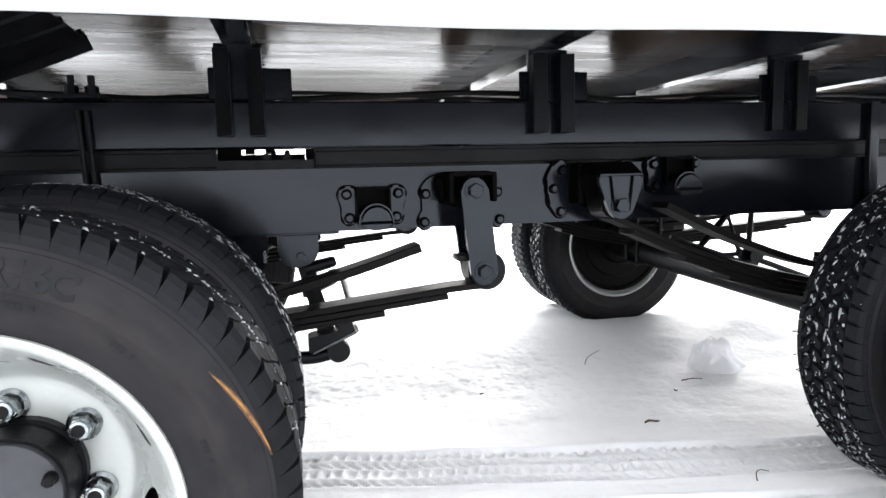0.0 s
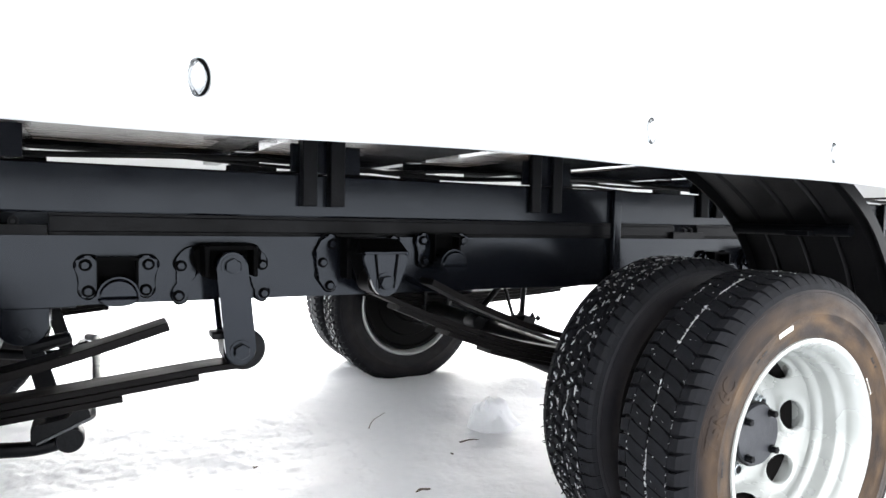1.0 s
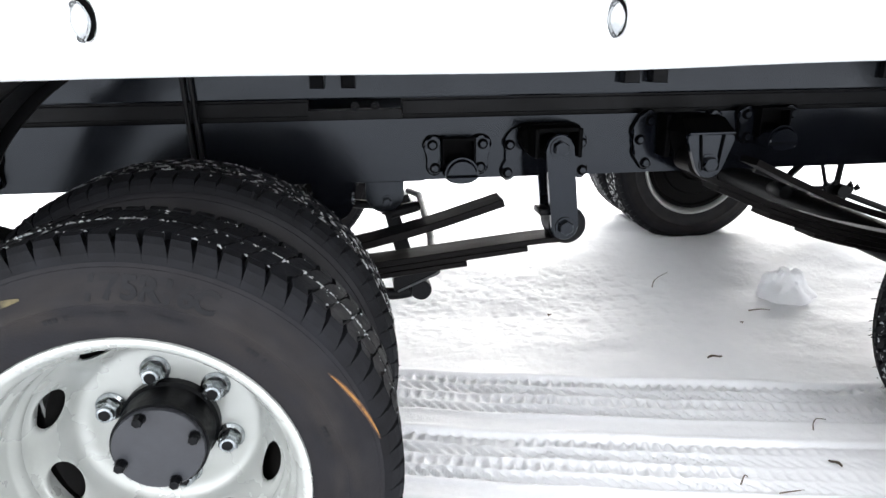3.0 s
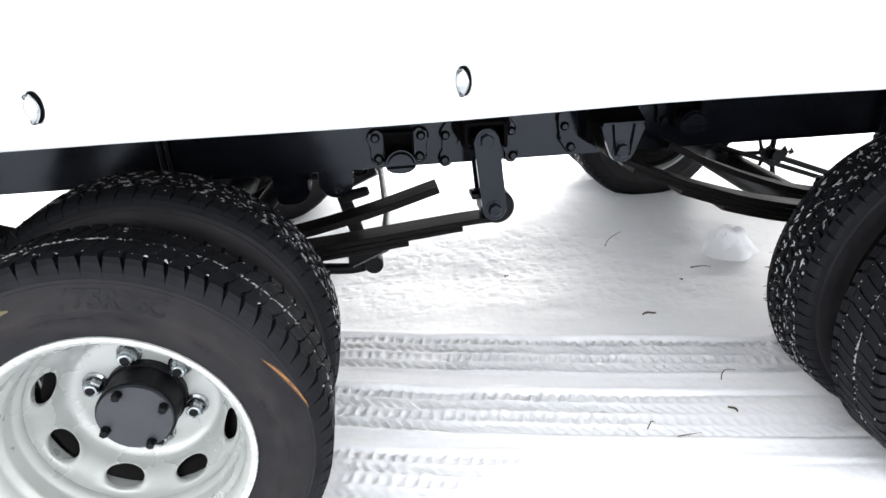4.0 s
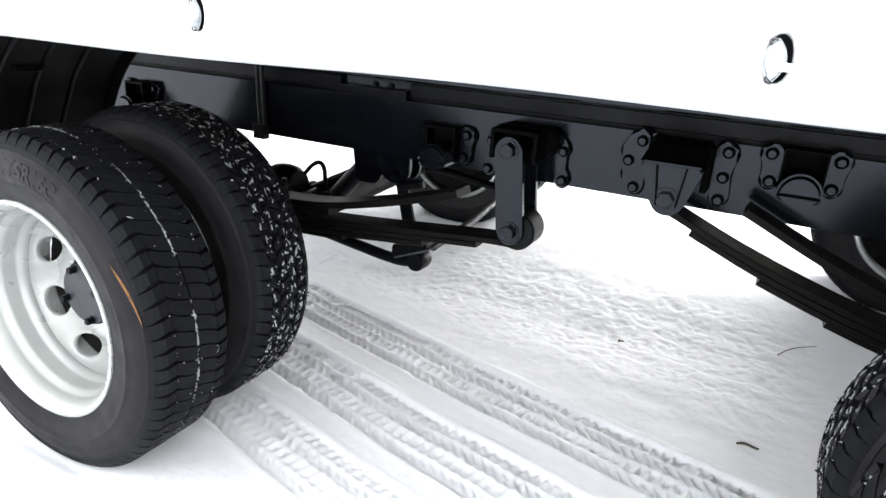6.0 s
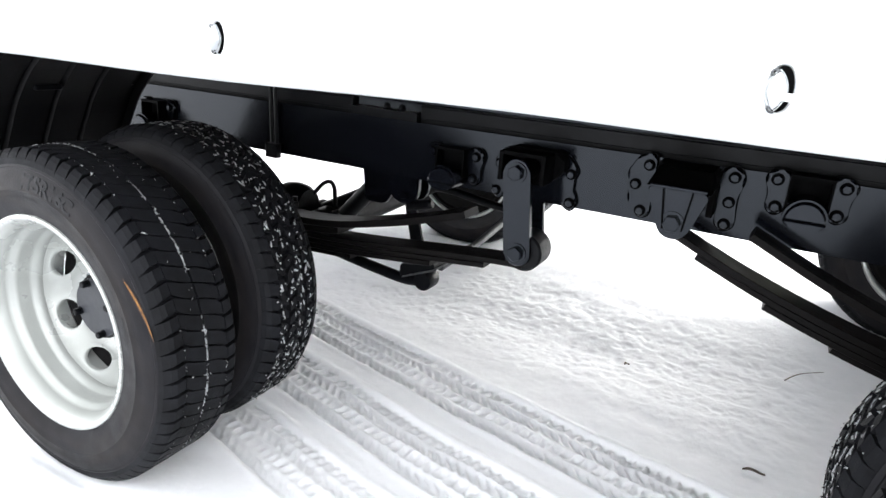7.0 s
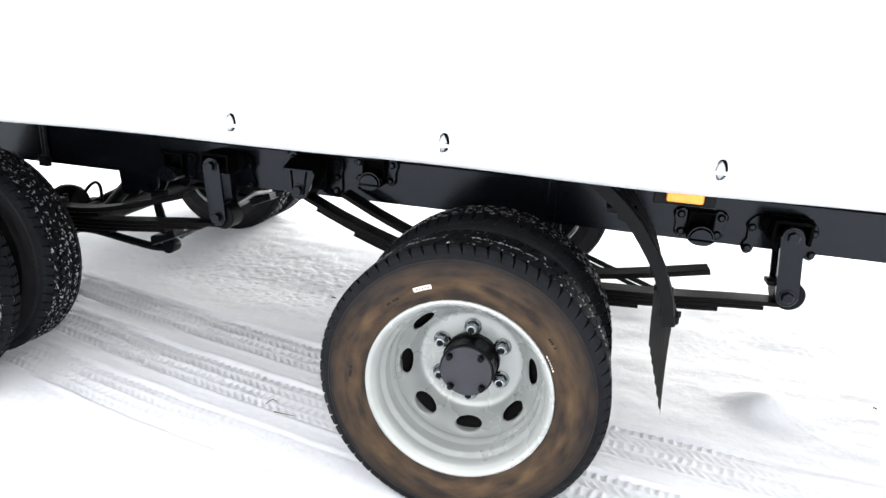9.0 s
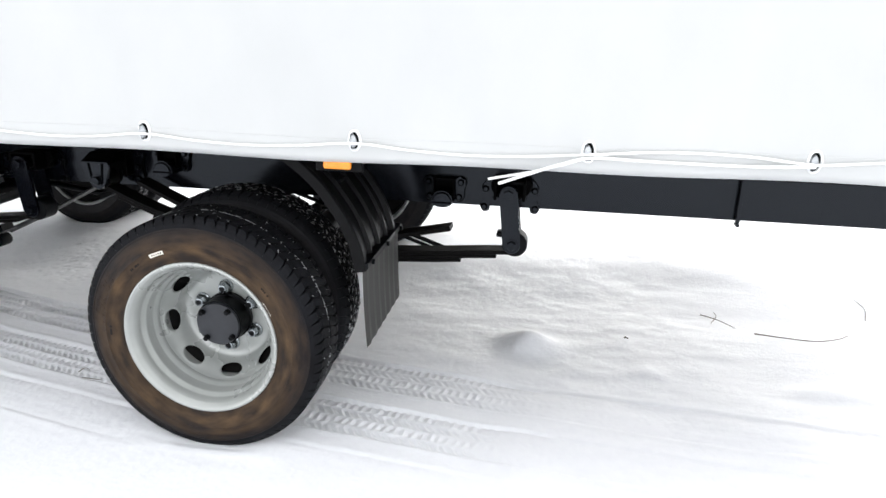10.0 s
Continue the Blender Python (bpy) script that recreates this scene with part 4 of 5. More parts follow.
def dense_snow():
    rnd = random.Random(4)
    pitch = 2 * math.pi / STUDS
    spots = []
    for k in range(STUDS):
        for j, y in enumerate((0.0555, 0.082, 0.108, 0.1345)):
            c = (k + 0.5 * (j % 2)) * pitch
            for _ in range(rnd.choice((1, 1, 2, 3, 3))):
                spots.append((c + rnd.uniform(-0.25, 0.25) * pitch, y + rnd.uniform(-0.007, 0.007), rnd.uniform(0.004, 0.0115), rnd.uniform(0.0012, 0.0034), 0.0010, rnd.uniform(0.0013, 0.0022)))
            for _ in range(rnd.choice((0, 1, 1, 2))):
                spots.append((c + rnd.uniform(-0.5, 0.5) * pitch, y + rnd.uniform(-0.012, 0.012), rnd.uniform(0.001, 0.004), rnd.uniform(0.001, 0.004), 0.0012, rnd.uniform(0.0016, 0.003)))
            if rnd.random() < 0.4:
                spots.append((c + (0.5 + rnd.uniform(-0.15, 0.15)) * pitch, y + rnd.uniform(-0.008, 0.008), rnd.uniform(0.0015, 0.004), rnd.uniform(0.002, 0.008), 0.006, rnd.uniform(0.003, 0.006)))
        if rnd.random() < 0.3:
            spots.append((k * pitch + rnd.uniform(-1, 1) * pitch, rnd.choice((0.03, 0.16)) + rnd.uniform(-0.008, 0.008), rnd.uniform(0.001, 0.003), rnd.uniform(0.001, 0.004), 0.001, 0.0022))
    return flecks("packed_snow", spots)


def finish_rim(bm):
    bmesh.ops.remove_doubles(bm, verts=bm.verts, dist=0.0004)
    me = bpy.data.meshes.new("rim")
    bmesh.ops.recalc_face_normals(bm, faces=bm.faces)
    # every face of the disc looks outwards
    for f in bm.faces:
        c = f.calc_center_median()
        if math.hypot(c.x, c.z) < 0.1795 and f.normal.y > 0.2:
            f.normal_flip()
    bm.to_mesh(me)
    bm.free()
    me.shade_smooth()
    me.set_sharp_from_angle(angle=radians(34))
    me.materials.append(M_RIM)
    return me


def rim_mesh(disc=True):
    """The pressed steel rim and its dished disc with eight oval holes."""
    bm = bmesh.new()
    prof = [(0.2225, 0.019), (0.2235, 0.013), (0.2215, 0.008), (0.217, 0.0065), (0.2125, 0.0085), (0.2085, 0.0135), (0.2045, 0.021), (0.2005, 0.026), (0.1985, 0.044), (0.1965, 0.052), (0.1905, 0.058), (0.1885, 0.066), (0.1875, 0.088), (0.1855, 0.094), (0.1805, 0.100), (0.1790, 0.112), (0.1785, 0.135), (0.1790, 0.160), (0.186, 0.166), (0.199, 0.172), (0.206, 0.176), (0.2125, 0.181), (0.217, 0.1835), (0.2225, 0.182), (0.2235, 0.177)]
    lathe(bm, prof, 96)
    # outer skin of the rim, against the tyre
    lathe(bm, [(0.2235, 0.013), (0.2225, 0.024), (0.206, 0.030), (0.200, 0.055), (0.190, 0.07), (0.190, 0.12), (0.206, 0.160), (0.2225, 0.17), (0.2235, 0.177)], 64)

    if not disc:
        return finish_rim(bm)

    def skin(s):
        knots = [(0.0, 0.1803, 0.110), (0.08, 0.1765, 0.121), (0.25, 0.1705, 0.132), (0.72, 0.1525, 0.1600), (0.88, 0.1455, 0.1720), (1.0, 0.1390, 0.1800)]
        ss = [k[0] for k in knots]
        return float(np.interp(s, ss, [k[1] for k in knots])), float(np.interp(s, ss, [k[2] for k in knots]))

    def place(ang, s, back=0.0):
        r, y = skin(min(1, max(0, s)))
        return (r * math.cos(ang), y + back, r * math.sin(ang))

    holes = 8
    n = 48
    for h in range(holes):
        mid = (h + 0.5) * 2 * math.pi / holes
        half = math.pi / holes
        rings = []
        # rings from the sector's border to the hole's rolled lip
        for t, back in ((0.0, 0.0), (0.3, 0.0), (0.55, -0.0002), (0.75, -0.0010), (0.90, -0.0018), (0.97, -0.0010), (1.0, 0.0012), (1.0, 0.0055)):
            ring = []
            for k in range(n):
                a = 2 * math.pi * k / n
                cu, cv = math.cos(a), math.sin(a)
                f = 1 / max(abs(cu), abs(cv))
                ang = (1 - t) * cu * f * half + t * 0.211 * cu
                s = 0.5 + (1 - t) * 0.5 * cv * f + t * 0.322 * cv
                ring.append(bm.verts.new(place(mid + ang, s, back)))
            rings.append(ring)
        for A, B in zip(rings, rings[1:]):
            for k in range(n):
                bm.faces.new((A[k], A[(k + 1) % n], B[(k + 1) % n], B[k]))
    lathe(bm, [(0.1390, 0.180), (0.1345, 0.1850), (0.129, 0.1885), (0.121, 0.1903), (0.114, 0.190), (0.075, 0.190), (0.060, 0.190)], 80)
    return finish_rim(bm)


TYRE_MESH, TREAD_MESH, TREAD_INNER, RIM_MESH, RIM_OPEN = tyre_mesh(), outer_tread(), inner_tread(), rim_mesh(), rim_mesh(False)
TYRE_DUSTY_MESH = TYRE_MESH.copy()
for me, mat in ((TYRE_MESH, M_TYRE), (TYRE_DUSTY_MESH, M_TYRE_DUSTY), (TREAD_MESH, M_TREAD), (TREAD_INNER, M_TREAD)):
    me.materials.append(mat)
SNOW_SPARSE, SNOW_DENSE = sparse_snow(), dense_snow()


def nut_mesh():
    bm = bmesh.new()
    lathe(bm, [(0.0220, 0.0), (0.0220, -0.004), (0.0180, -0.0075)], 20)
    ring = [(0.0170 * math.cos(k * math.pi / 3), 0.0170 * math.sin(k * math.pi / 3)) for k in range(6)]
    prism(bm, ring, -0.024, -0.004, 0.0022)
    lathe(bm, [(0.0125, -0.024), (0.0118, -0.030), (0.0085, -0.0305), (0.0080, -0.024)], 18)
    me = bpy.data.meshes.new("wheel_nut")
    bmesh.ops.recalc_face_normals(bm, faces=bm.faces)
    bm.to_mesh(me)
    bm.free()
    me.materials.append(M_ZINC)
    return me


NUT = nut_mesh()
bm = bmesh.new()
lathe(bm, [(0, -0.029), (0.0085, -0.029), (0.0085, -0.02)], 14)
STUD = bpy.data.meshes.new("stud")
bm.to_mesh(STUD)
bm.free()
STUD.materials.append(M_DARKHOLE)


def on_sidewall(r):
    """Local y of the tyre's outer wall at a radius, and its slope."""
    rs = [0.228, 0.240, 0.255, 0.268, 0.288, 0.300, 0.311, 0.315, 0.322]
    ys = [0.0095, 0.006, 0.0022, 0.0004, 0.0014, 0.004, 0.0080, 0.0085, 0.0098]
    f = lambda q: float(np.interp(q, rs, ys))
    return f(r), (f(r + 0.004) - f(r - 0.004)) / 0.008


def letter(ch, size, extrude):
    cu = bpy.data.curves.new("letter", "FONT")
    cu.body, cu.size, cu.extrude, cu.offset = ch, size, extrude, 0.035 * size
    cu.align_x, cu.align_y, cu.resolution_u = "CENTER", "CENTER", 3
    ob = bpy.data.objects.new("letter", cu)
    scene.collection.objects.link(ob)
    bpy.context.view_layer.update()
    me = bpy.data.meshes.new_from_object(ob.evaluated_get(bpy.context.evaluated_depsgraph_get()))
    bpy.data.objects.remove(ob)
    return me


def wall_writing(wheel, text, r, start, step, size, mat=M_LETTER):
    """Raised letters set round the tyre's wall, read from outside, clockwise from start (degrees)."""
    for i, ch in enumerate(text):
        if ch == " ":
            continue
        a = radians(start - i * step)
        y, slope = on_sidewall(r)
        me = letter(ch, size, 0.0003)
        up = Vector((math.cos(a), slope, math.sin(a))).normalized()
        right = Vector((math.sin(a), 0, -math.cos(a)))
        out = right.cross(up)
        m = Matrix((right, up, out)).transposed().to_4x4()
        m.translation = Vector((r * math.cos(a), y - 0.0008, r * math.sin(a)))
        heights = [v.co.z for v in me.vertices]
        me.transform(m)
        for v, h in zip(me.vertices, heights):
            v.co.y = on_sidewall(math.hypot(v.co.x, v.co.z))[0] - 0.0009 - h
        part("letter", me, mat, wheel)


def wall_band(bm, r0, r1, a0, a1, lift, n=14, taper=False):
    """A thin patch on the tyre's wall between two angles (degrees)."""
    prev = None
    for k in range(n + 1):
        t = k / n
        a = radians(a0 + (a1 - a0) * t)
        w = math.sin(math.pi * min(0.97, max(0.03, t))) ** 0.5 if taper else 1.0
        c = (r0[0] + (r0[1] - r0[0]) * t) if isinstance(r0, tuple) else (r0 + r1) / 2
        h = (r1 if isinstance(r0, tuple) else (r1 - r0) / 2) * w
        row = [bm.verts.new((q * math.cos(a), on_sidewall(q)[0] - lift, q * math.sin(a))) for q in (c - h, c, c + h)]
        if prev:
            for i in (0, 1):
                bm.faces.new((prev[i], prev[i + 1], row[i + 1], row[i]))
        prev = row


OUT_Y, IN_Y = 1.297, 1.727


def wheel(x, y, flip, dusty=False, outer=True, spin=0.0, snow=None, nuts=37.8, cap=20.0):
    """spin turns the disc and its holes, nuts and cap (degrees) the nuts and the cap's bolts as seen from outside."""
    # the axle slopes up towards the far side
    z = AXLE_Z + (FAR_Z - AXLE_Z) * (abs(y - OUT_Y) / (2 * (MID - OUT_Y))) + (0.010 if x < 0 and not outer else 0.0)
    m = pose(x, y, z, 0, 0, 180 if flip else 0) @ pose(0, 0, 0, 0, spin, 0)
    w = part("wheel", RIM_MESH if outer else RIM_OPEN, M_RIM, truck, "silver steel wheel with oval holes and black winter tyre" if outer else "inner steel wheel with a snowy block-tread tyre", m=m)
    part("tyre", TYRE_DUSTY_MESH if dusty else TYRE_MESH, M_TYRE, w, "black tyre wall stained with brown dust" if dusty else "black rubber tyre wall with moulded letters")
    part("tread", TREAD_MESH if outer else TREAD_INNER, M_TREAD, w, "deep block tread")
    tagged(part("packed_snow", snow or SNOW_SPARSE, M_CRUST, w, "white snow flecks packed in the tread grooves"), kind="stuff")
    if outer:
        bm = bmesh.new()
        lathe(bm, [(0.073, 0.190), (0.073, 0.176), (0.0685, 0.172), (0.0685, 0.122), (0.0, 0.122)], 48)
        part("hub", bm, M_IRON, w, "black hub barrel", smooth=True)
        bm = bmesh.new()
        lathe(bm, [(0.0, 0.1218), (0.0645, 0.1218), (0.0645, 0.1155), (0.0632, 0.1135), (0.0, 0.1130)], 48)
        hub = part("hub_cap", bm, M_HUB, w, "slate-grey painted hub cap with four dark bolts", smooth=True)
        for k in range(4):
            bm = bmesh.new()
            a = k * math.pi / 2 + radians(cap + spin)
            lathe(bm, [(0, -0.001), (0.0090, -0.001), (0.0090, 0.0)], 14, cx=0.0555 * math.cos(a), cy=0.1131, cz=0.0555 * math.sin(a))
            hexbolt(bm, 0.0555 * math.cos(a), 0.1128, 0.0555 * math.sin(a), 0.0075, 0.012, washer=False)
            part("bolt", bm, M_IRON, hub)
        for k in range(6):
            a = k * math.pi / 3 + radians(nuts + spin)
            at = pose(0.0900 * math.cos(a), 0.190, 0.0900 * math.sin(a), 0, 20 * k, 0)
            part("wheel_nut", NUT, M_ZINC, w, "bright zinc-plated wheel nut", m=at)
            part("stud", STUD, M_DARKHOLE, w, m=at)
    return w


SPIN_A, SPIN_B = -1.0, 17.5
wa = wheel(AXLES[0] - 0.009, OUT_Y, False, spin=SPIN_A, nuts=38, cap=19)
wb = wheel(AXLES[1], OUT_Y, False, dusty=True, spin=SPIN_B, nuts=32, cap=51)
for ax in AXLES:
    wheel(ax, IN_Y, True, outer=False, spin=7, snow=SNOW_DENSE)
    wheel(ax, 2 * MID - IN_Y, False, outer=False, spin=3, snow=SNOW_DENSE)
    wheel(ax, 2 * MID - OUT_Y, True, spin=11)

# moulded writing, chalk stroke, stickers
wall_writing(wa, "/75R16C", 0.288, 91 + SPIN_A, 4.2, 0.040)
wall_writing(wb, "/75R16C", 0.288, 173 + SPIN_B, 4.2, 0.040, M_TYRE_DUSTY)
for w, starts in ((wa, (104, 90, 76, 52, 128, 20)), (wb, (150, 60, 200))):
    for s in starts:
        for i in range(6):
            if (i + s) % 4:
                bm = bmesh.new()
                wall_band(bm, 0.2535, 0.2595, s - i * 1.3, s - i * 1.3 - 0.95, 0.0009, 2)
                part("print_mark", bm, M_LETTER, w)
bm = bmesh.new()
wall_band(bm, (0.2995, 0.3185), 0.0034, 32.5 + SPIN_A, 10.5 + SPIN_A, 0.0007, 22, taper=True)
chalk = part("chalk_mark", bm, M_CHALK_DUST, wa, "orange chalk stroke on the tyre wall")
bm = bmesh.new()
wall_band(bm, (0.3000, 0.3187), 0.0015, 31.5 + SPIN_A, 11.5 + SPIN_A, 0.0011, 22, taper=True)
part("chalk_line", bm, M_CHALK, chalk, "bright orange middle of the stroke")
bm = bmesh.new()
wall_band(bm, (0.295, 0.291), 0.0042, 117.0 + SPIN_A, 106.0 + SPIN_A, 0.0008, 14, taper=True)
part("chalk_mark", bm, M_YELLOW, wa, "faded yellow chalk stroke on the tyre wall")
for a0, a1, r0, r1 in ((116 + SPIN_B, 106.5 + SPIN_B, 0.254, 0.2645), (33 + SPIN_B, 23 + SPIN_B, 0.2275, 0.2305)):
    bm = bmesh.new()
    wall_band(bm, r0, r1, a0, a1, 0.0009, 8)
    st = part("sticker", bm, M_PAPER, wb, "small white paper sticker with dark print")
    bm = bmesh.new()
    for i in range(5):
        s = a0 - (a0 - a1) * (0.15 + 0.16 * i)
        wall_band(bm, r0 + 0.0035, r1 - 0.0035, s, s - (a0 - a1) * 0.09, 0.0015, 2)
    part("print", bm, M_INK, st)


# ---- tarpaulin with eyelets and cord ----
TARP_Y, TARP_Z = 1.227, 0.845
RINGS = [-2.17, -1.66, -1.157, -0.655, -0.153, 0.464, 0.925, 1.444, 1.970, 2.431, 2.93, 3.4]


def tarp_y(x, z):
    """The sheet's slight waviness, stronger near the hem, whose last centimetre curls inwards."""
    low = max(0.0, 1.0 - (z - TARP_Z) / 0.5)
    curl = 0.012 * max(0.0, 1.0 - (z - hem_z(x)) / 0.013) ** 1.5
    return TARP_Y + curl + 0.004 * math.sin(2.3 * x + 1.0) * low + 0.003 * math.sin(7.1 * x + 3 * z) * low + 0.008 * math.sin(0.9 * x + 0.7 * z) + 0.026 * max(0, min(1, (x - 0.2) / 1.0)) * low


def hem_z(x):
    return TARP_Z + 0.003 * math.sin(3.1 * x + 0.4) + 0.002 * math.sin(8.3 * x)


bm = bmesh.new()
xs = np.linspace(X0 - 0.02, X1 + 0.02, 260)
zs = [0.0, 0.004, 0.008, 0.013, 0.03, 0.05, 0.07, 0.1, 0.14, 0.2, 0.28, 0.4, 0.55, 0.75, 1.0, 1.3, 1.6, 1.9, 2.1]
near = [[bm.verts.new((x, tarp_y(x, hem_z(x) + z) + 0.0, hem_z(x) + z)) for x in xs] for z in zs]
top_z = TARP_Z + 2.1
roof = [[bm.verts.new((x, TARP_Y + (2 * MID - 2 * TARP_Y) * t, top_z + 0.12 * math.sin(math.pi * t))) for x in xs] for t in (0.1, 0.3, 0.5, 0.7, 0.9)]
far = [[bm.verts.new((x, 2 * MID - tarp_y(x, hem_z(x) + z), hem_z(x) + z)) for x in xs] for z in zs[::-1]]
rows = near + roof + far
for a, b in zip(rows, rows[1:]):
    for i in range(len(xs) - 1):
        bm.faces.new((a[i], a[i + 1], b[i + 1], b[i]))
for i in (0, -1):
    bm.faces.new([r[i] for r in rows])
bmesh.ops.recalc_face_normals(bm, faces=bm.faces)
tarp = tagged(part("tarpaulin", bm, M_TARP, None, smooth=True), "white plastic tarpaulin stretched over the truck's cargo bed", "tarpaulin")
bm = bmesh.new()
t0, t1, lift = -0.0025, 0.055, 0.0014
grid = [[bm.verts.new((x, tarp_y(x, hem_z(x) + z) - lift, hem_z(x) + z)) for x in xs] for z in (t0, 0.001, 0.005, 0.009, 0.014, 0.025, 0.04, t1)]
grid.append([bm.verts.new((x, tarp_y(x, hem_z(x) + t1) + 0.001, hem_z(x) + t1 + 0.0005)) for x in xs])
grid.insert(0, [bm.verts.new((x, tarp_y(x, hem_z(x)) + 0.006, hem_z(x) - 0.0025)) for x in xs])
for a, b in zip(grid, grid[1:]):
    for i in range(len(xs) - 1):
        bm.faces.new((a[i], a[i + 1], b[i + 1], b[i]))
part("hem", bm, M_TARP, tarp, "welded double hem", smooth=True)


def oval_ring(bm, x, y, z, a, b, profile, n=40):
    """A closed oval ring of half width a and half height b; profile holds (inset, depth)."""
    rings = [[bm.verts.new((x + (a - i) * math.cos(2 * math.pi * k / n), y + d, z + (b - i) * math.sin(2 * math.pi * k / n) * (1 + 0.06 * abs(math.sin(4 * math.pi * k / n))))) for k in range(n)] for i, d in profile]
    for p, q in zip(rings, rings[1:]):
        for k in range(n):
            bm.faces.new((p[k], p[(k + 1) % n], q[(k + 1) % n], q[k]))


def eyelet_parts(x):
    """An oval pressed eyelet with the thick plated loop that stands through it, a little off its middle."""
    y = tarp_y(x, TARP_Z + 0.05) - 0.003
    z = 0.893
    bm = bmesh.new()
    oval_ring(bm, x, y, z, 0.0165, 0.0250, [(0.0, 0.0020), (0.0010, -0.0004), (0.0030, -0.0016), (0.0048, -0.0014), (0.0062, 0.0), (0.0068, 0.0024)])
    e = part("eyelet", bm, M_WHITEPLATE, tarp, "oval bright-plated eyelet rim", smooth=True)
    # flat black disc that paints the shade inside the eyelet
    bm = bmesh.new()
    n = 36
    bm.faces.new([bm.verts.new((x + 0.0098 * math.cos(2 * math.pi * k / n), y + 0.0001, z + 0.0185 * math.sin(2 * math.pi * k / n))) for k in range(n)])
    part("opening", bm, M_SHADE_BLACK, e, "flat black disc for the shaded gap inside the eyelet")
    # the loop's broad outer face, pointed towards its ends so that the gap shows beside them
    bm = bmesh.new()
    rings = []
    for f, d in ((1.0, 0.001), (0.97, -0.0035), (0.80, -0.0075), (0.45, -0.0098)):
        ring = []
        for k in range(n):
            q = 2 * math.pi * k / n
            u, v = math.cos(q), math.sin(q)
            ring.append(bm.verts.new((x - 0.0022 + 0.0092 * f * math.copysign(abs(u) ** 1.30, u), y + d, z - 0.0012 + 0.0172 * f * math.copysign(abs(v) ** 1.15, v))))
        rings.append(ring)
    tip = bm.verts.new((x - 0.0022, y - 0.0103, z - 0.0012))
    for p, q in zip(rings, rings[1:]):
        for k in range(n):
            bm.faces.new((p[k], p[(k + 1) % n], q[(k + 1) % n], q[k]))
    for k in range(n):
        bm.faces.new((rings[-1][k], rings[-1][(k + 1) % n], tip))
    lo = part("loop", bm, M_CHROME, e, "bright chromed lacing loop", smooth=True)
    for dx, dz, r in ((-0.0055, 0.0125, 0.0030), (-0.0030, -0.0160, 0.0036)):
        bm = bmesh.new()
        tube(bm, [(x + dx + r * math.cos(q), y - 0.0062 + 0.0006 * q, z + dz + 0.8 * r * math.sin(q)) for q in np.linspace(0.4, 5.2, 13)], 0.0010, 8)
        part("curl", bm, M_LINK, lo, "curled grey wire end", smooth=True)


for x in RINGS:
    eyelet_parts(x)

# the cord runs through the staples from the rear to its tied end
bm = bmesh.new()
pts = []
for a, b in zip(RINGS[5:], RINGS[6:]):
    for t in (0.0, 0.25, 0.5, 0.75):
        x = a + (b - a) * t
        pts.append((x, tarp_y(x, 0.89) - (0.012 if t == 0 else 0.006), 0.888 - 0.016 * math.sin(math.pi * t) * (1 if a < 1.9 else -0.8)))
tube(bm, catmull(pts, 4), 0.0034, 10)
tagged(part("cord", bm, M_ROPE, None, smooth=True), "white plastic cord laced along the tarpaulin's hem", "cord")
bm = bmesh.new()
x6 = RINGS[8]
pts = [(RINGS[9], tarp_y(RINGS[9], 0.89) - 0.013, 0.884), (2.3, tarp_y(2.3, 0.89) - 0.008, 0.878), (2.1, tarp_y(2.1, 0.89) - 0.008, 0.879), (x6 + 0.01, tarp_y(x6, 0.89) - 0.016, 0.882), (x6 - 0.06, TARP_Y - 0.012, 0.868), (x6 - 0.13, TARP_Y - 0.010, 0.842), (x6 - 0.19, TARP_Y - 0.004, 0.818)]
tube(bm, catmull(pts, 5), 0.0036, 10)
tagged(part("cord", bm, M_ROPE, None, smooth=True), "loose end of the white cord hanging below the hem", "cord")
bm = bmesh.new()
pts = [(x6 - 0.005, tarp_y(x6, 0.89) - 0.013, 0.880), (x6 - 0.055, TARP_Y - 0.006, 0.866), (x6 - 0.12, TARP_Y + 0.004, 0.846), (x6 - 0.215, TARP_Y + 0.010, 0.824)]
tube(bm, catmull(pts, 5), 0.0030, 10)
tagged(part("cord", bm, M_ROPE, None, smooth=True), "second loose end of the white cord below the hem", "cord")


# ---- snow ----
def lattice(seed, n=256):
    return np.random.RandomState(seed).rand(n, n)


def value_noise(x, y, seed):
    g = lattice(seed)
    xi, yi = np.floor(x).astype(int), np.floor(y).astype(int)
    fx, fy = x - xi, y - yi
    fx, fy = fx * fx * (3 - 2 * fx), fy * fy * (3 - 2 * fy)
    a, b = g[xi % 256, yi % 256], g[(xi + 1) % 256, yi % 256]
    c, d = g[xi % 256, (yi + 1) % 256], g[(xi + 1) % 256, (yi + 1) % 256]
    return (a * (1 - fx) + b * fx) * (1 - fy) + (c * (1 - fx) + d * fx) * fy - 0.5


def fbm(x, y, f, seed, octaves=4):
    s, amp = 0, 1.0
    for o in range(octaves):
        s = s + amp * value_noise(x * f + 17.3 * o, y * f + 5.1 * o, seed + o)
        f, amp = f * 2.03, amp * 0.5
    return s


TRACK_X = [-3.0, -0.9, -0.6, -0.136, 0.20, 0.559, 0.782, 1.21, 1.80, 3.2]
TRACK_Y = [2.78, 2.246, 2.165, 2.042, 1.968, 1.896, 1.852, 1.796, 1.722, 1.60]


def smooth(a, b, v):
    t = np.clip((v - a) / (b - a), 0, 1)
    return t * t * (3 - 2 * t)


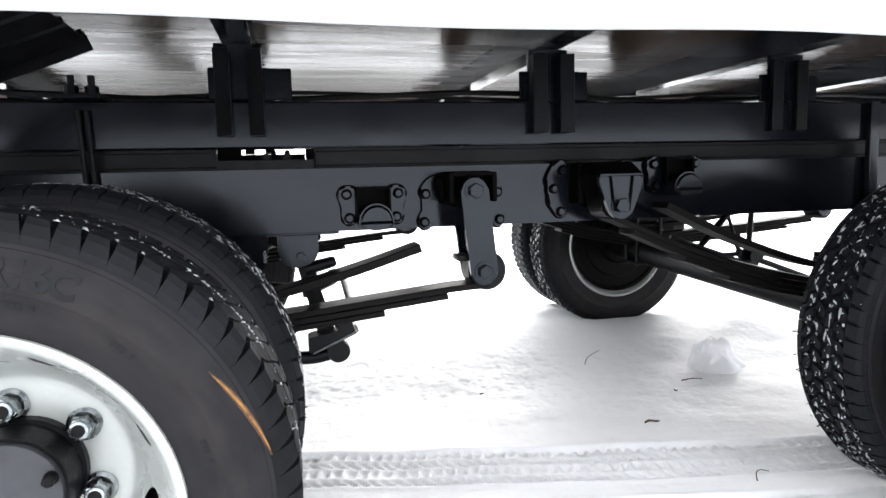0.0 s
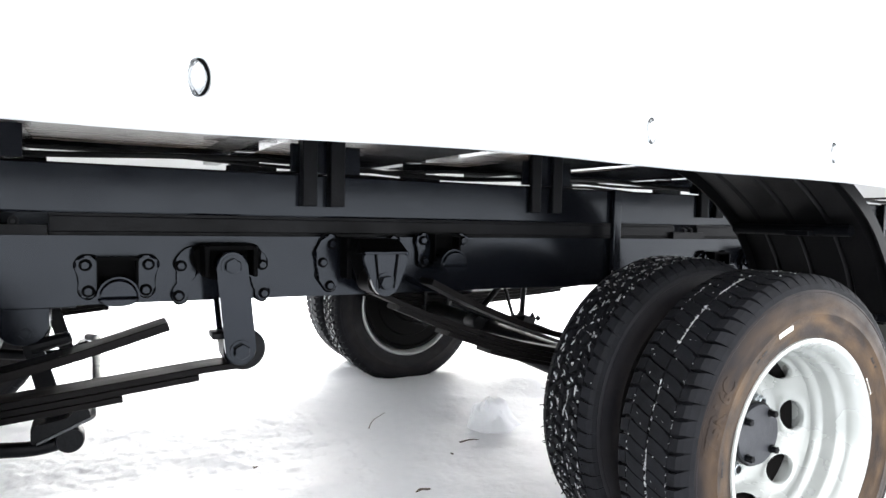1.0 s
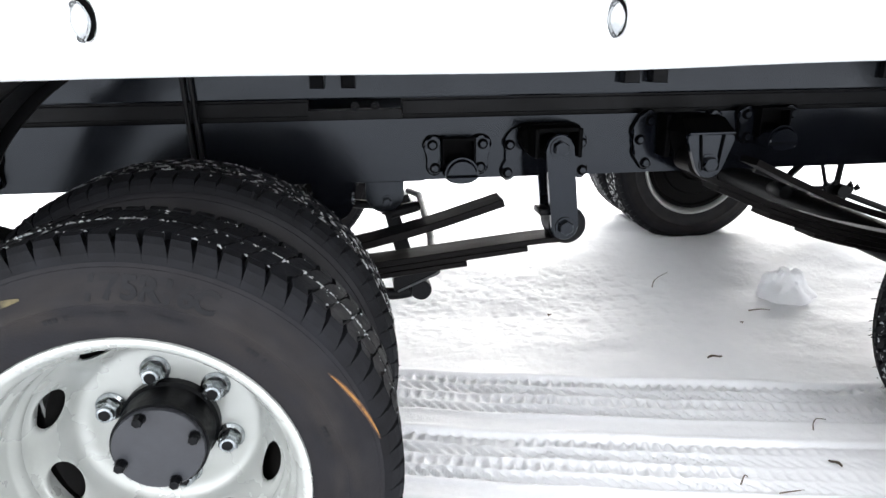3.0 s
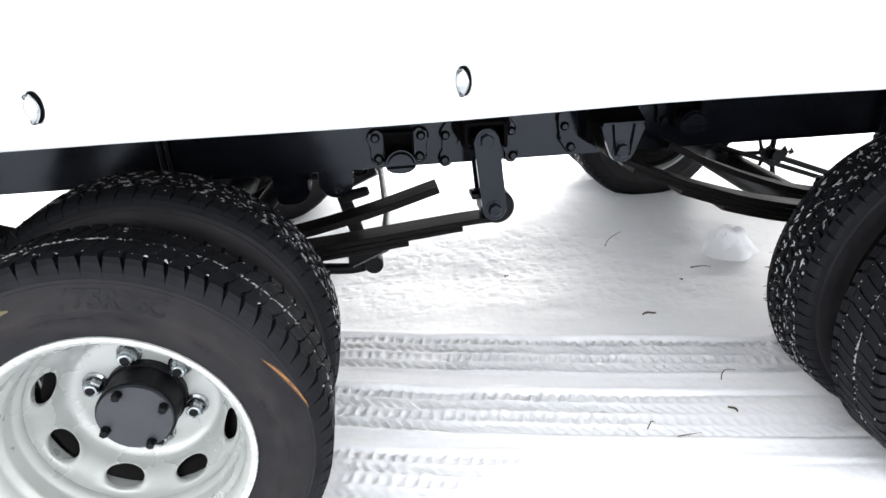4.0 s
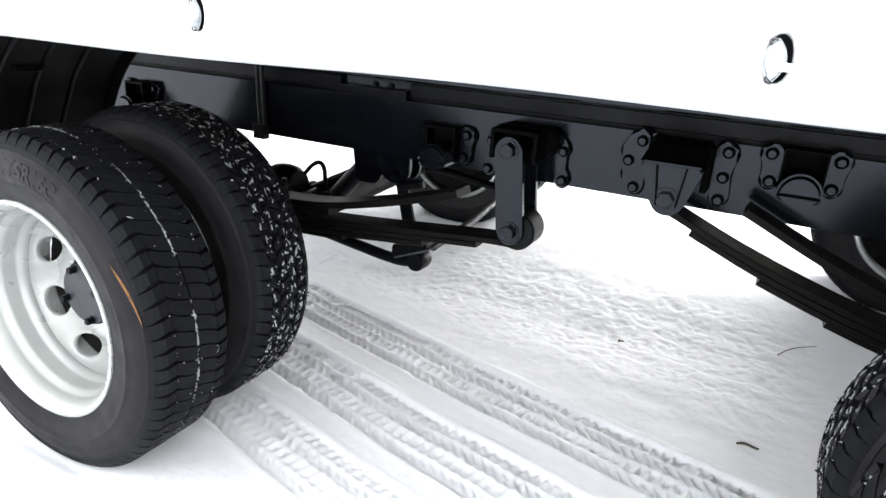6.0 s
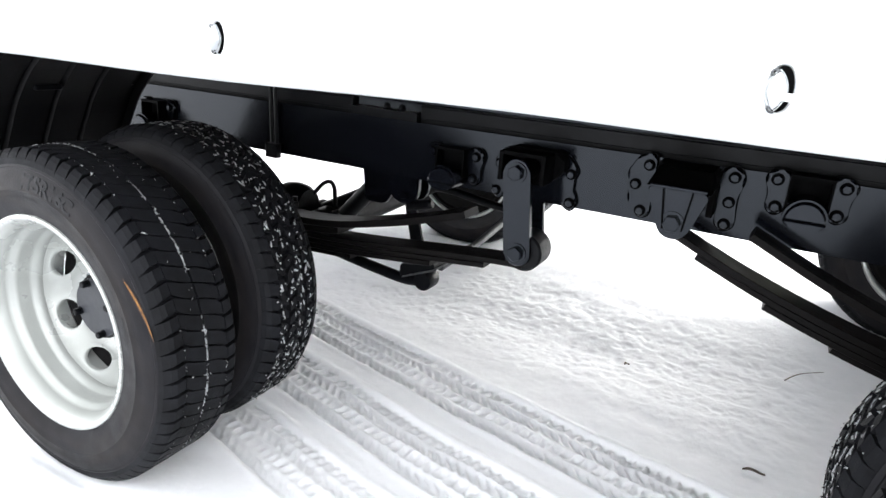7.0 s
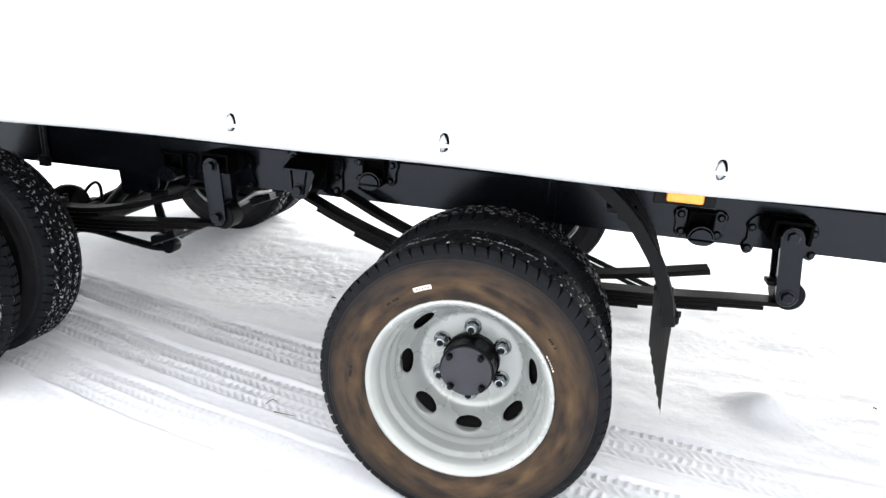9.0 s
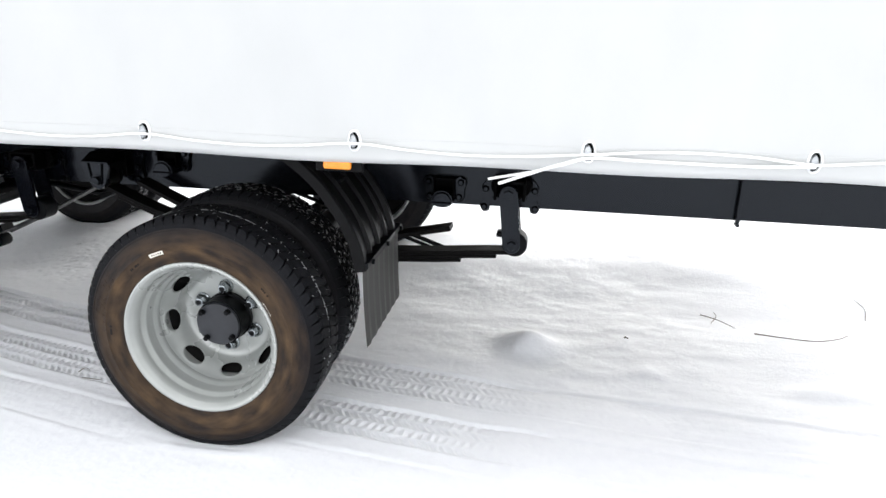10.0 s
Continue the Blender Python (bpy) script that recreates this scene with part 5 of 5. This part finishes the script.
def snow_height(x, y):
    z = 0.010 * fbm(x, y, 1.1, 11, 3)
    z = z + 0.0035 * fbm(x, y, 7.0, 23, 4) + 0.0016 * np.abs(fbm(x, y, 24.0, 31, 3))
    # small pits that meltwater dripping from the chassis left in the snow
    line = y - 2.58 + 0.10 * x
    pitted = np.exp(-(line / 0.33) ** 4) * (1 - smooth(0.45, 1.05, x)) * (0.35 + 0.65 * smooth(-0.12, 0.12, fbm(x, y, 2.3, 47, 2)))
    n1, n2 = fbm(x * 0.85, y, 23.0, 41, 2), fbm(x * 0.9, y, 44.0, 43, 2)
    z = z - (0.0026 * smooth(0.02, 0.42, n1) + 0.0030 * smooth(0.0, 0.40, n2)) * pitted
    z = z + 0.012 * fbm(x * 0.5, y, 6.0, 45, 3) * smooth(2.0, 2.3, y + 0.2 * x)
    z = z + 0.016 * fbm(x * 0.8, y, 3.2, 53, 3) * smooth(1.5, 2.0, x)
    trail = np.interp(x, TRACK_X, TRACK_Y)
    for off, depth, half, rows, end, seed in ((0.0, 0.0118, 0.090, 4, 1.25, 61), (-0.272, 0.0108, 0.088, 4, 0.55, 71), (-0.52, 0.0062, 0.080, 4, 0.08, 81)):
        d = y - trail - off
        inside = 1 - smooth(half - 0.004, half + 0.005, np.abs(d))
        edge = np.exp(-((np.abs(d) - half - 0.011) / 0.009) ** 2)
        wander = value_noise(x * 9, y * 9, seed + 3)
        s = x * 1.03 + 0.3 * d + 0.014 * wander + 0.004 * value_noise(x * 40, y * 40, seed + 5)
        v = (d + half) / (2 * half) * rows
        row = np.floor(v)
        # prints lie slantwise, the other way round in every second row
        u = s / 0.0285 + 0.37 * row + 0.75 * (v % 1.0 - 0.5) * (1 - 2 * (row % 2)) + 0.22 * value_noise(x * 24, y * 24, seed + 8)
        across, along = np.abs(v % 1.0 - 0.5), np.abs(u % 1.0 - 0.5)
        ridge = np.maximum(smooth(0.26, 0.42, across + 0.10 * wander), smooth(0.22, 0.38, along + 0.12 * wander))
        # crumbled patches where the print has filled in again
        crisp = smooth(-0.42, 0.06, value_noise(x * 4.3, y * 6.0, seed) + 0.5 * value_noise(x * 17, y * 17, seed + 1))
        crisp = np.maximum(crisp, 0.7 if off == 0 else 0.45)
        again = 0.62 * smooth(1.10, 1.25, x) * (1 - smooth(1.65, 2.0, x)) * (off > -0.4)
        far = np.maximum(1 - smooth(end - 0.35, end + 0.35, x), again)
        crisp = crisp * (0.14 + 0.86 * far)
        sunk = 0.35 + 0.65 * far
        z = z - depth * inside * sunk + depth * inside * sunk * ((0.90 + 0.5 * value_noise(x * 30, y * 30, seed + 6)) * ridge * crisp + 0.30 * (1 - crisp)) + 0.0050 * edge * (0.4 + 0.6 * far) * (0.7 + 0.8 * value_noise(x * 11, y * 11, seed + 9)) - 0.0040 * np.exp(-((np.abs(d) - half + 0.007) / 0.005) ** 2) * (0.3 + 0.7 * far)
        z = z + 0.0022 * inside * crisp * value_noise(x * 55, y * 55, seed + 2)
    # an older wheel track on the far side, a row of separate prints
    d = y - 3.43 + 0.04 * x
    prints = np.exp(-(d / 0.055) ** 4) * smooth(0.18, 0.32, np.abs((x / 0.052) % 1.0 - 0.5)) * (1 - smooth(0.8, 1.0, x)) * smooth(-0.9, -0.6, x)
    z = z - 0.016 * prints * (0.7 + 0.8 * value_noise(x * 7, y * 7, 93))
    for cx, cy, w, h in ((1.87, 2.12, 0.085, 0.072), (1.76, 2.10, 0.05, -0.010), (2.9, 1.95, 0.05, 0.03), (2.3, 1.98, 0.05, 0.012), (1.45, 2.9, 0.10, 0.02)):
        z = z + h * np.exp(-(((x - cx) / (w * 1.3)) ** 2 + ((y - cy) / w) ** 2))
    z = z + 0.076 * smooth(2.5, 3.1, y)
    # pressed down under the tyres
    for ax in AXLES:
        for cy in (1.392, 1.640, 2 * MID - 1.640, 2 * MID - 1.392):
            g = np.exp(-(((x - ax) / 0.12) ** 4 + ((y - cy) / 0.115) ** 6))
            z = z * (1 - g) + (-0.016 if cy < MID else 0.060) * g
            e = np.exp(-(((x - ax) / 0.2) ** 4)) * np.exp(-((np.abs(y - cy) - 0.125) / 0.02) ** 2)
            z = z + 0.006 * e
    return z


def spaced(fine0, fine1, step, far0, far1):
    mid = list(np.arange(fine0, fine1 + step / 2, step))
    out, s, v = [], step, fine0
    while v > far0:
        s *= 1.22
        v -= s
        out.append(v)
    lo = out[::-1]
    out, s, v = [], step, mid[-1]
    while v < far1:
        s *= 1.22
        v += s
        out.append(v)
    return np.array(lo + mid + out)


gx = spaced(-1.2, 2.35, 0.0056, -600, 600)
gy = np.concatenate([spaced(1.30, 2.85, 0.0056, -600, 2.0), spaced(2.862, 3.60, 0.013, 2.862, 900)])
GX, GY = np.meshgrid(gx, gy, indexing="ij")
GZ = snow_height(GX, GY)
away = np.maximum(np.abs(GX - 1.0), np.abs(GY - 2.0))
GZ = np.where(away > 60, 0.0, GZ)
nx, ny = len(gx), len(gy)
verts = np.stack([GX, GY, GZ], -1).reshape(-1, 3)
idx = np.arange(nx * ny).reshape(nx, ny)
quads = np.stack([idx[:-1, :-1], idx[1:, :-1], idx[1:, 1:], idx[:-1, 1:]], -1).reshape(-1, 4)
me = bpy.data.meshes.new("ground")
me.from_pydata(verts.tolist(), [], quads.tolist())
me.shade_smooth()
me.materials.append(M_SNOW)
tagged(new("ground", me), "trodden white snow with tyre tracks", "snow", kind="structure")


def ground_z(x, y):
    i, j = int(np.argmin(np.abs(gx - x))), int(np.argmin(np.abs(gy - y)))
    return float(GZ[i, j])


def snow_clump(x, y, w, h, seed, label):
    bm = bmesh.new()
    bmesh.ops.create_icosphere(bm, subdivisions=4, radius=1.0)
    for v in bm.verts:
        c = v.co.copy()
        k = 1 + 0.22 * noise.noise(c * 1.6 + Vector((seed, 0, 0))) + 0.09 * noise.noise(c * 5 + Vector((0, seed, 0))) + 0.04 * noise.noise(c * 13 + Vector((0, 0, seed)))
        spread = 1.0 if c.z > 0.2 else 1.0 + 0.9 * (0.2 - c.z)
        v.co = Vector((c.x * w * k * spread * (1 - 0.36 * max(0, c.z)) - 0.026 * max(0, c.z), c.y * w * 0.8 * k * spread * (1 - 0.30 * max(0, c.z)), max(-0.25, c.z) * h * k))
    ob = part("snow_clump", bm, M_SNOW, None, smooth=True, m=pose(x, y, ground_z(x, y) + 0.004, 0, 0, 20 * seed))
    return tagged(ob, label, "snow clump")


snow_clump(1.080, 2.575, 0.098, 0.098, 2, "rounded white clump of snow lying on the trodden snow")


def twig(points, r, label):
    bm = bmesh.new()
    line = catmull([(x, y, ground_z(x, y) + 0.003 + dz) for x, y, dz in points], 6)
    k = len(line)
    tube(bm, line, [0.8 * r * (1 - 0.6 * i / k) for i in range(k)], 7)
    return tagged(part("twig", bm, M_TWIG, None, smooth=True), label, "twig", "twigs on the snow")


twig([(0.615, 2.656, 0.0), (0.637, 2.692, 0.004), (0.664, 2.718, 0.006), (0.716, 2.749, 0.002)], 0.0022, "short dark curved twig on the snow")
twig([(2.785, 2.43, 0), (2.88, 2.39, 0.002), (2.997, 2.375, 0.003), (3.09, 2.40, 0.01), (3.16, 2.475, 0.004)], 0.0034, "long thin dark twig on the snow")
twig([(2.60, 2.57, 0), (2.66, 2.52, 0.006), (2.72, 2.47, 0.0)], 0.0026, "thin forked twig on the snow")
twig([(2.63, 2.50, 0), (2.66, 2.55, 0.006), (2.66, 2.60, 0.0)], 0.002, "thin forked twig on the snow")
twig([(3.3, 2.65, 0), (3.33, 2.74, 0.004), (3.31, 2.82, 0.0)], 0.0022, "pale dry stalk on the snow")
twig([(0.385, 1.563, 0), (0.415, 1.572, 0.003), (0.450, 1.576, 0.0)], 0.0022, "short dark twig on the snow")
twig([(0.333, 1.612, 0), (0.348, 1.626, 0.004), (0.362, 1.634, 0.0)], 0.0022, "bent scrap of twig on the snow")
twig([(0.600, 1.758, 0), (0.612, 1.776, 0.006), (0.634, 1.792, 0.006), (0.668, 1.804, 0.002)], 0.002, "thin bent stalk on the snow")
twig([(0.86, 2.44, 0), (0.90, 2.435, 0.003), (0.93, 2.43, 0.0)], 0.0028, "short twig beside a snow clump")


def scrap(x, y, l, w, turn, seed):
    """A dry curled leaf."""
    bm = bmesh.new()
    rnd = random.Random(seed)
    rows = []
    for i in range(7):
        t = i / 6
        hw = w * math.sin(math.pi * (0.08 + 0.84 * t)) * rnd.uniform(0.8, 1.1)
        rows.append([bm.verts.new((l * (t - 0.5), hw * s, 0.003 + 0.004 * abs(s) + 0.003 * math.sin(5 * t))) for s in (-1, 0, 1)])
    for a, b in zip(rows, rows[1:]):
        for i in (0, 1):
            bm.faces.new((a[i], a[i + 1], b[i + 1], b[i]))
    bmesh.ops.solidify(bm, geom=list(bm.faces), thickness=0.0008)
    ob = part("dry_leaf", bm, M_TWIG, None, m=pose(x, y, ground_z(x, y) + 0.001, 0, 0, turn))
    return tagged(ob, "small dry brown leaf on the snow", "leaf", "dry leaves on the snow")


scrap(0.567, 2.134, 0.050, 0.007, 10, 1)
scrap(0.186, 2.500, 0.022, 0.008, 60, 2)
scrap(0.566, 1.640, 0.030, 0.006, 110, 3)
scrap(2.25, 2.25, 0.018, 0.005, 30, 4)
scrap(0.78, 2.35, 0.016, 0.005, 80, 5)
